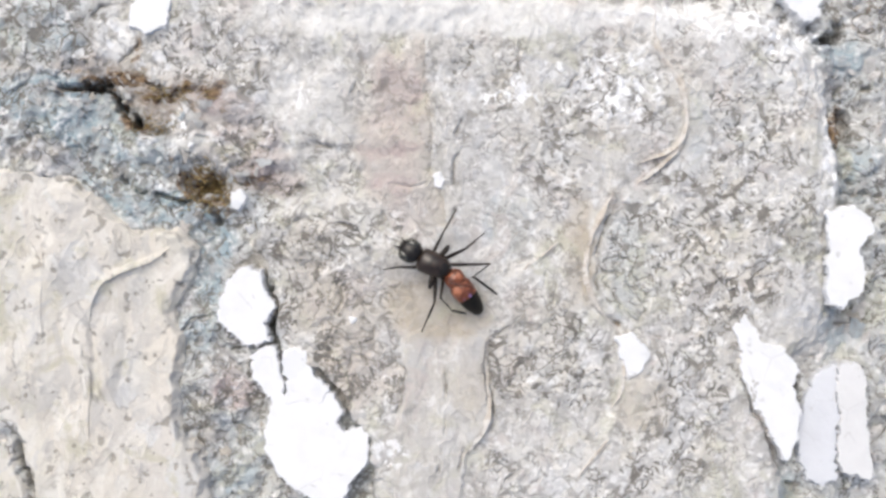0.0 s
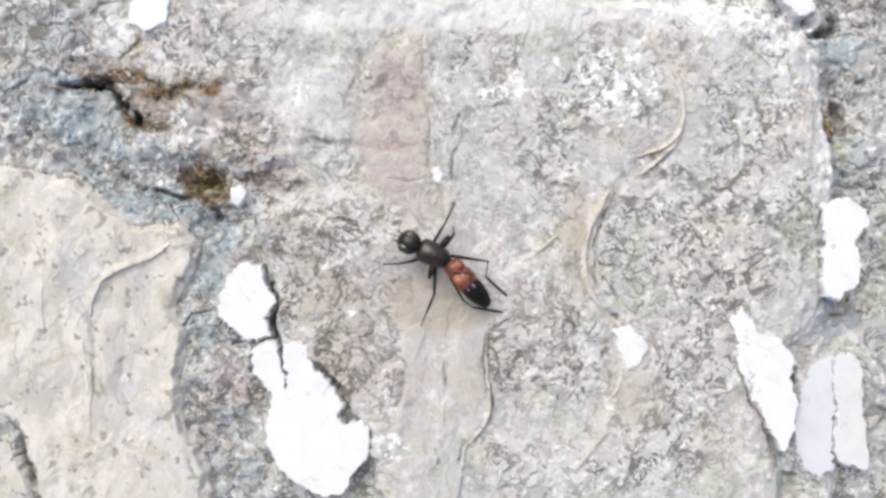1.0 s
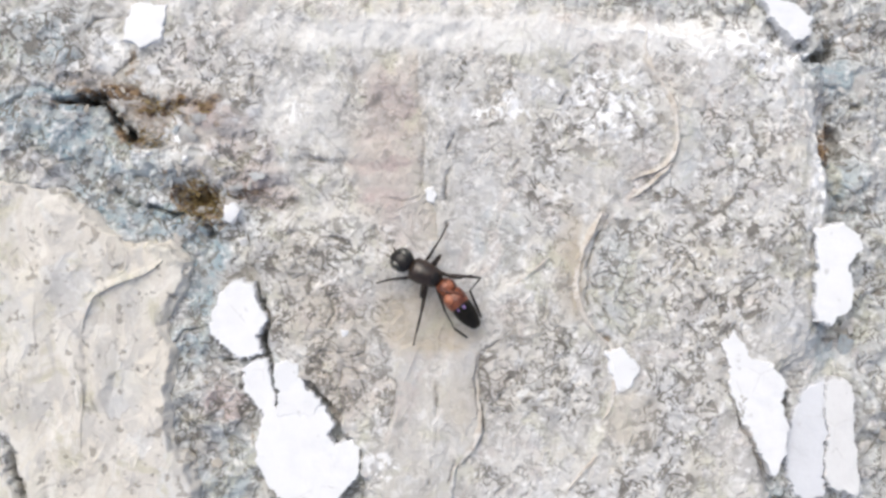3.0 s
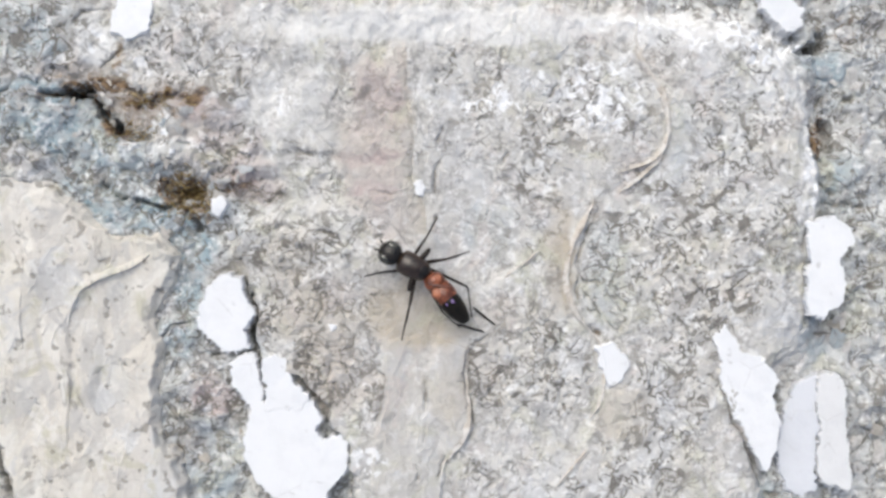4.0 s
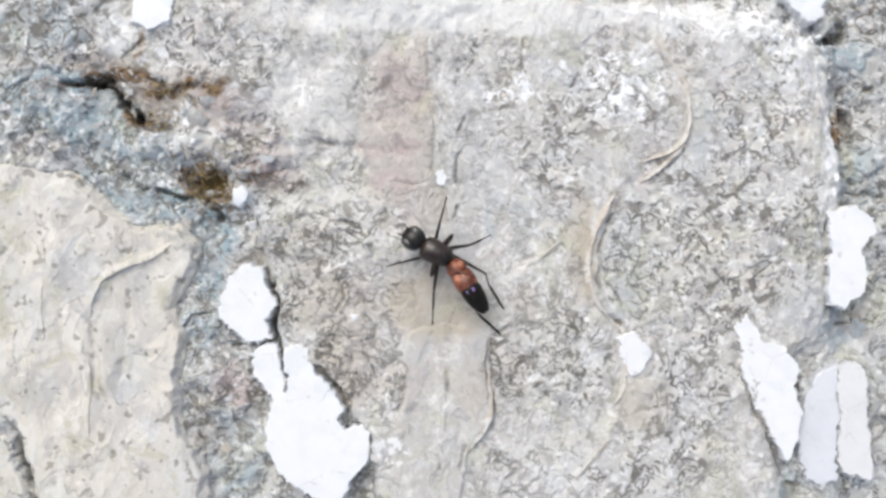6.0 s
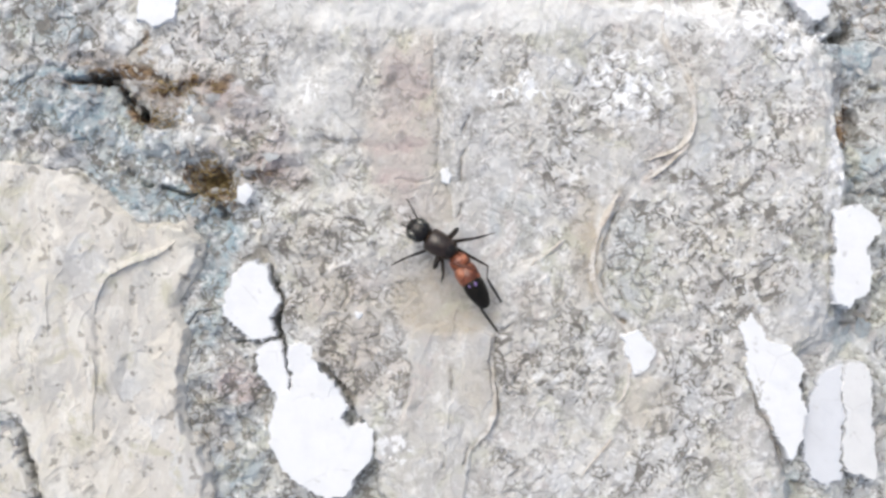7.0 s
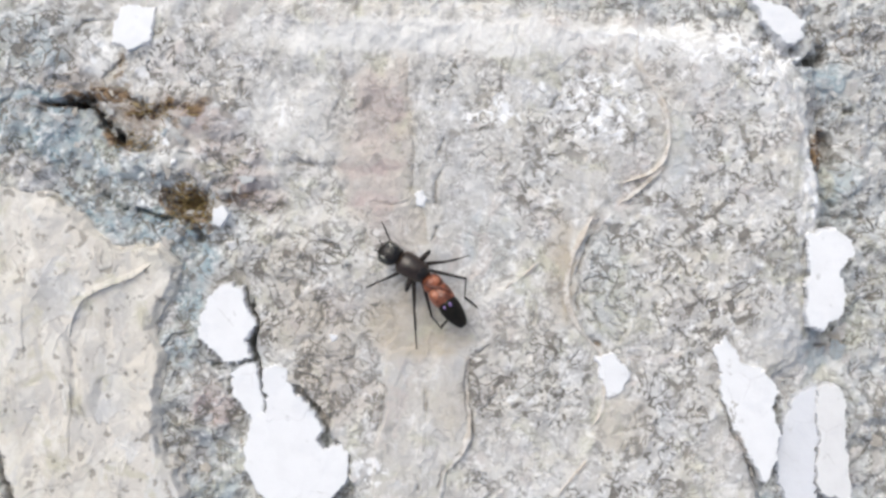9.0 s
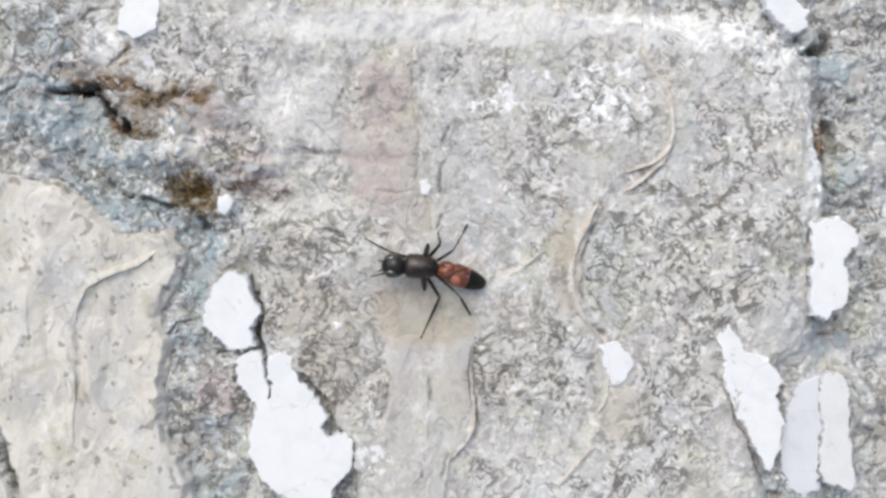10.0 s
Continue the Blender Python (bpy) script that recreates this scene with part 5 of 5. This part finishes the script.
def insect():
    ob = new("insect")
    tagged(ob, "black ant-like insect with red and black abdomen on bark", "insect")
    thorax = lathe("thorax", [(1.22, 0.16, 0.16, BODY), (1.16, 0.52, 0.40, BODY), (0.95, 0.80, 0.62, BODY + 0.03), (0.40, 0.84, 0.72, BODY + 0.08), (-0.25, 0.78, 0.68, BODY + 0.08), (-0.80, 0.64, 0.54, BODY + 0.04), (-1.02, 0.30, 0.30, BODY - 0.05), (-1.12, 0.14, 0.14, BODY - 0.08)], BRONZE, ob, "brownish-black thorax")
    for side in (1, -1):
        tube("wing_stub", [(-0.15, 0.60 * side, BODY + 0.15), (-0.20, 0.95 * side, BODY + 0.2), (-0.28, 1.30 * side, BODY + 0.22), (-0.32, 1.55 * side, BODY + 0.15)], [0.21, 0.19, 0.17, 0.10], LIMB, ob, "short dark stub")
    head = lathe("head", [(-0.02, 0.10, 0.10, 0), (0.10, 0.26, 0.26, 0), (0.26, 0.58, 0.50, 0), (0.60, 0.80, 0.62, 0), (0.95, 0.82, 0.62, 0), (1.30, 0.70, 0.54, -0.04), (1.55, 0.44, 0.38, -0.1), (1.66, 0.16, 0.16, -0.14)], SHELL, ob, "round glossy black head")
    for side in (1, -1):
        ball("eye", (0.95, 0.46 * side, 0.13), (0.52, 0.37, 0.44), EYE, head, "large greenish-grey compound eye")
        tube("antenna", [(1.42, 0.20 * side, 0.15), (1.60, 0.26 * side, 0.30), (1.76, 0.34 * side, 0.30), (1.92, 0.36 * side, 0.22)], [0.07, 0.05, 0.04, 0.025], LIMB, head)
    lathe("scutellum", [(-0.34, 0.10, 0.10, BODY + 0.50), (-0.44, 0.42, 0.34, BODY + 0.40), (-0.68, 0.56, 0.46, BODY + 0.22), (-0.95, 0.46, 0.40, BODY + 0.06), (-1.14, 0.18, 0.18, BODY - 0.02)], SHELL, thorax, "black hind end of the thorax")
    abdomen = lathe("abdomen", [(0.12, 0.18, 0.18, 0), (-0.05, 0.32, 0.28, 0), (-0.22, 0.56, 0.46, 0.06), (-0.52, 0.70, 0.58, 0.10), (-0.90, 0.68, 0.56, 0.06), (-1.10, 0.52, 0.44, 0.0), (-1.16, 0.3, 0.3, 0.0)], RED, ob, "red-brown first ring of the abdomen")
    lathe("segment", [(-0.88, 0.40, 0.34, 0), (-0.97, 0.64, 0.52, 0.0), (-1.25, 0.76, 0.66, 0.04), (-1.70, 0.78, 0.70, 0.06), (-2.12, 0.73, 0.66, 0.04), (-2.28, 0.56, 0.54, 0.0), (-2.34, 0.3, 0.3, 0.0)], RED, abdomen, "swollen red-brown ring")
    tip = lathe("tip", [(-1.98, 0.30, 0.40, 0.04), (-2.04, 0.58, 0.58, 0.04), (-2.25, 0.70, 0.66, 0.06), (-2.65, 0.72, 0.65, 0.00), (-3.08, 0.67, 0.57, -0.08), (-3.50, 0.56, 0.46, -0.18), (-3.88, 0.41, 0.34, -0.30), (-4.08, 0.28, 0.22, -0.38), (-4.14, 0.14, 0.12, -0.40)], VIOLET, abdomen, "glossy black blunt tail end")
    tail = [tip]
    # highlights on the tail end, added as small violet balls
    for at, half in (((-2.38, 0.28, 0.58), (0.15, 0.09, 0.09)), ((-2.44, -0.14, 0.66), (0.16, 0.11, 0.07))):
        tail.append(ball("spot", at, half, SHEEN, abdomen, "violet highlight painted as a small raised spot"))
    brown, orange = plain_material("brown_shell", (0.075, 0.022, 0.011), (0.14, 0.042, 0.020), 0.4), plain_material("orange_shell", (0.27, 0.090, 0.045), (0.44, 0.17, 0.09), 0.35)
    tube("crease", [(-0.20, 0.52, 0.30), (-0.55, 0.34, 0.58), (-0.90, 0.10, 0.60), (-1.16, -0.22, 0.64), (-1.60, -0.52, 0.58), (-1.90, -0.66, 0.46)], [0.03, 0.10, 0.12, 0.12, 0.10, 0.04], brown, abdomen, "dark brown crease")
    tube("crease", [(-0.86, 0.62, 0.26), (-0.95, 0.36, 0.50), (-0.98, 0.10, 0.58)], [0.03, 0.08, 0.05], brown, abdomen)
    ball("rim", (-0.62, -0.34, 0.40), (0.46, 0.32, 0.25), brown, abdomen, "brown rim of the bump")
    ball("saddle", (-0.62, -0.35, 0.47), (0.36, 0.23, 0.23), orange, abdomen, "lighter orange bump")
    ball("saddle", (-1.40, 0.30, 0.50), (0.44, 0.36, 0.26), orange, abdomen)
    legs = {}
    for pair, (hx, hy, hz) in HIPS.items():
        thigh, shin = LENGTHS[pair]
        for side in (1, -1):
            w = {"front": 0.85, "middle": 1.1, "hind": 0.92}[pair]
            leg = tube("leg", [(-0.05, 0, 0), (0.12 * thigh, 0, 0), (0.45 * thigh, 0, 0.03), (0.8 * thigh, 0, 0.02), (thigh, 0, 0), (thigh + 0.04, 0, 0)], [0.10 * w, 0.13 * w, 0.125 * w, 0.10 * w, 0.075 * w, 0.03], LIMB, ob)
            if pair == "hind":
                tube("shin", [(-0.03, 0, 0), (0.12 * shin, 0, 0), (0.5 * shin, 0, 0.02), (0.9 * shin, 0, 0), (shin, 0, 0)], [0.05, 0.085, 0.090, 0.070, 0.04], LIMB, leg)
                f = HIND_FOOT
                tube("foot", [(-0.02, 0, 0), (0.05 * f, 0, 0), (0.35 * f, 0, 0.02), (0.38 * f, 0, 0.02), (0.70 * f, 0, 0), (0.90 * f, 0, 0), (0.96 * f, 0, 0), (f, 0, 0)], [0.04, 0.055, 0.045, 0.052, 0.042, 0.036, 0.055, 0.02], LIMB, leg)
            else:
                tube("shin", [(-0.03, 0, 0), (0.06 * shin, 0, 0), (0.30 * shin, 0, 0.03), (0.52 * shin, 0, 0.01), (0.55 * shin, 0, 0), (0.60 * shin, 0, 0), (0.75 * shin, 0, -0.01), (0.92 * shin, 0, 0), (0.97 * shin, 0, 0), (shin, 0, 0)], [0.05, 0.075 * w, 0.080 * w, 0.065 * w, 0.045, 0.052, 0.045, 0.040, 0.060, 0.02], LIMB, leg)
            legs[pair, side] = leg
    return ob, head, abdomen, tail, legs


# seconds, place, heading, turn of the head, turn of the abdomen, its length: the tail end slides in and out
INSECT_ROWS = [
    (0.0, -0.54, -1.05, 156, -13, -29, 3.33), (0.5, -0.55, -0.86, 155, -4, -30, 3.68), (1.0, -0.50, -0.78, 155, -4, -23, 3.94),
    (1.5, -0.53, -0.68, 155, -6, -24, 4.19), (2.0, -0.52, -0.66, 155, -8, -25, 4.09), (2.5, -0.53, -0.66, 155, -8, -24, 4.06),
    (3.0, -0.52, -0.70, 156, -12, -27, 3.93), (4.5, -0.54, -0.64, 153, -6, -24, 4.10), (5.0, -0.53, -0.60, 153, -7, -29, 4.15),
    (5.5, -0.50, -0.58, 154, -11, -29, 4.15), (7.0, -0.51, -0.08, 150, -7, -29, 4.12), (7.5, -0.58, -0.10, 149, -5, -24, 4.09),
    (8.0, -0.61, -0.12, 147, 3, -19, 4.01), (8.5, -0.62, -0.08, 148, 1, -21, 4.10), (9.0, -0.66, -0.02, 150, -2, -23, 4.15),
    (9.5, -0.61, 0.00, 154, -10, -25, 3.81), (9.7, -0.58, -0.30, 159, -5, -20, 3.60), (9.8, -0.46, -0.43, 168, -11, -22, 3.45),
    (10.0, -0.43, -0.71, 176, 5, -15, 3.20),
]
# for each leg, at the same times: where its knee leans and where its foot stands
STEPS = {
    ("front", -1): [(-0.08, 0.87, 0.93, 2.72)] * 4 + [(-0.02, 0.96, 0.95, 2.72)] * 6 + [(-2.20, 1.75, -2.90, 3.09)] * 6 + [(-2.02, 1.45, -2.95, 3.05), (-1.8, 1.25, -2.85, 3.05), (-2.73, 0.30, -4.37, 1.15)],
    ("front", 1): [(-1.86, -1.15, -4.03, -1.40)] * 5 + [(-1.85, -0.89, -3.99, -1.39)] * 5 + [(-2.33, -0.63, -3.94, -1.40)] * 6 + [(-2.37, -0.70, -3.94, -1.42), (-2.1, -0.95, -3.94, -1.42), (-3.16, -1.20, -3.96, -1.43)],
    ("middle", -1): [(1.52, 0.04, 2.79, 1.07), (0.46, -0.23, 1.19, 0.69), (0.48, 0.02, 0.81, 1.11), (1.04, -0.67, 2.05, -0.46), (1.47, -0.86, 2.54, -0.71), (1.63, -0.44, 2.25, -1.01), (1.36, -0.92, 2.58, -0.77), (1.64, 0.18, 3.06, 0.89), (1.67, 0.01, 2.48, 0.50), (1.63, -0.01, 3.04, 0.79)] + [(1.63, 0.45, 3.08, 0.84)] * 6 + [(1.15, 0.96, 0.90, 1.42), (1.35, 1.17, 0.69, 1.63), (0.99, 1.08, 0.61, 1.63)],
    ("middle", 1): [(-0.55, -3.40, -1.45, -5.60)] * 4 + [(-0.88, -3.42, -1.42, -5.60)] * 6 + [(-0.43, -1.72, -0.53, -2.50), (-0.66, -1.45, -0.82, -2.30)] + [(-0.60, -2.80, -0.46, -5.50)] * 4 + [(-0.12, -3.07, -0.42, -5.70), (0.35, -3.05, -0.40, -5.70), (0.66, -2.84, -0.50, -5.63)],
}

# hind legs, right and left: where the knee and the ankle lean, and where the toe stands
HIND = {
    -1: ([(2.46, -0.78), (2.33, -0.84), (3.18, -1.23), (3.28, -2.48), (2.98, -1.27), (2.79, -0.99), (2.67, -0.77), (3.10, -2.41), (3.00, -2.70), (3.04, -2.34), (2.88, -1.70), (2.98, -2.34), (2.82, -2.02), (2.86, -1.66), (2.99, -0.91), (2.89, -0.32), (2.95, -0.18), (3.41, 0.14), (2.00, 0.90)],
         [(2.04, -1.85), (2.45, -2.25), (2.95, -2.26), (3.44, -3.46), (2.35, -2.00), (2.35, -1.76), (2.41, -1.82), (3.44, -4.13), (2.99, -3.86), (3.06, -3.01), (2.52, -2.21), (2.91, -3.69), (3.08, -3.12), (2.82, -2.74), (2.72, -1.89), (2.16, -0.99), (2.30, -0.84), (2.76, -0.63), (2.28, 1.56)],
         [(3.86, -3.21), (4.33, -3.17), (5.29, -4.42), (4.91, -4.47), (4.04, -2.89), (3.99, -2.57), (3.92, -5.31), (5.76, -5.43), (4.85, -5.68), (4.55, -5.13), (3.65, -4.02), (4.22, -5.53), (4.44, -5.35), (3.63, -3.93), (3.75, -2.80), (3.81, -1.20), (3.66, -1.43), (3.87, -1.41), (2.56, 2.07)]),
    1: ([(-0.04, -3.69), (0.26, -3.90), (1.10, -3.35), (0.92, -3.21), (0.74, -3.40), (0.73, -3.92), (0.89, -3.48), (1.18, -3.16), (1.14, -2.91), (1.18, -2.92), (1.29, -2.83), (0.37, -3.38), (1.27, -3.65), (1.20, -3.72), (0.96, -3.72), (1.05, -3.29), (0.81, -2.89), (2.24, -3.05), (2.04, -2.46)],
        [(0.60, -4.04), (0.73, -4.56), (2.10, -4.35), (1.85, -4.24), (1.37, -4.24), (1.04, -4.27), (1.36, -4.29), (2.69, -4.32), (2.50, -4.43), (2.28, -4.64), (2.09, -4.18), (1.27, -3.60), (1.50, -3.83), (1.40, -3.89), (1.15, -3.87), (1.27, -3.92), (1.37, -3.39), (2.26, -3.17), (2.17, -2.76)],
        [(1.68, -4.40), (2.01, -4.77), (5.29, -4.92), (3.38, -4.84), (2.52, -5.01), (1.55, -4.05), (2.38, -5.12), (5.57, -5.05), (4.65, -5.42), (5.13, -6.58), (3.74, -6.43), (3.77, -6.42), (3.67, -5.17), (1.98, -3.86), (1.61, -3.47), (1.93, -5.32), (1.99, -3.71), (3.13, -4.22), (2.97, -4.14)]),
}


def aim(origin, target, up):
    """A pose at origin whose x axis points at target, and whose z axis leans to up."""
    x = (target - origin).normalized()
    y = up.cross(x).normalized()
    z = x.cross(y)
    m = Matrix((x, y, z)).transposed().to_4x4()
    m.translation = origin
    return m


def bend(hip, foot, thigh, shin, hint):
    """The knee of a leg of two fixed lengths, as near to the hint as they allow, and the foot that they reach."""
    way = foot - hip
    reach = min(way.length, (thigh + shin) * 0.995)
    reach = max(reach, abs(shin - thigh) * 1.02 + 0.02)
    way.normalize()
    foot = hip + way * reach
    a = (thigh * thigh - shin * shin + reach * reach) / (2 * reach)
    r = math.sqrt(max(thigh * thigh - a * a, 1e-6))
    over = (Vector((0, 0, 1)) - way * way.z).normalized()
    aside = way.cross(over)
    turns = [math.pi * k / 60 for k in range(-56, 57)]
    knees = [hip + way * a + (over * math.cos(w) + aside * math.sin(w)) * r for w in turns]
    return min((p for p in knees if p.z > 0.25), key=lambda p: (p - hint).xy.length - 0.1 * p.z), foot


def motions(ob, head, abdomen, tail, legs):
    body = [(t, pose(x, y, 0, 0, 0, a)) for t, x, y, a, *_ in INSECT_ROWS]
    walk(ob, [(t, Matrix.Translation(m.translation * MM) @ m.to_3x3().to_4x4()) for t, m in body])
    walk(head, [(r[0], pose(NECK[0] * MM, 0, NECK[2] * MM, 0, 0, r[4])) for r in INSECT_ROWS])
    walk(abdomen, [(r[0], pose(WAIST[0] * MM, 0, WAIST[2] * MM, 0, max(-14, 6 - 20 * (4.2 - r[6])), r[5])) for r in INSECT_ROWS])
    for piece in tail:
        walk(piece, [(r[0], pose(max(0, 4.15 - r[6]) * 0.5 * MM, 0, 0)) for r in INSECT_ROWS])

    def metres(m):
        return Matrix.Translation(m.translation * MM) @ m.to_3x3().to_4x4()

    def floor_at(x, y):
        return float(plain_height(np.array([x]), np.array([y]))[0]) + 0.10

    for (pair, side), leg in legs.items():
        thigh, shin = LENGTHS[pair]
        hx, hy, hz = HIPS[pair]
        hip = Vector((hx, hy * side, hz))
        upper, lower, last = [], [], []
        for k, (t, m) in enumerate(body):
            inv = m.inverted()
            if pair == "hind":
                (kx, ky), (fx, fy), (ex, ey) = (row[k] for row in HIND[side])
                near = math.hypot(ex - fx, ey - fy)
                rest = min(2.3, floor_at(ex, ey) + math.sqrt(max(HIND_FOOT ** 2 - near ** 2, 0.3)))
            else:
                kx, ky, fx, fy = STEPS[pair, side][k]
                rest = floor_at(fx, fy)
            knee, foot = bend(hip, inv @ Vector((fx, fy, rest)), thigh, shin, inv @ Vector((kx, ky, 1.75)))
            up = Vector((-0.15, -0.25 * side, 1))
            a = aim(hip, knee, up)
            upper.append((t, metres(a)))
            lower.append((t, metres(a.inverted() @ aim(knee, foot, up))))
            if pair == "hind":
                toe = inv @ Vector((ex, ey, floor_at(ex, ey)))
                flat = Vector((toe.x - foot.x, toe.y - foot.y, 0)).normalized()
                drop = max(min((toe.z - foot.z) / HIND_FOOT, 0.0), -0.95)
                end = foot + (flat * math.sqrt(1 - drop * drop) + Vector((0, 0, drop))) * HIND_FOOT
                last.append((t, metres(a.inverted() @ aim(foot, end, Vector((0, 0, 1))))))
        walk(leg, upper)
        walk(leg.children[0], lower)
        if last:
            walk(leg.children[1], last)


ground = bark()
plates(ground)
flakes()
fibres()
crumbs()
motions(*insect())
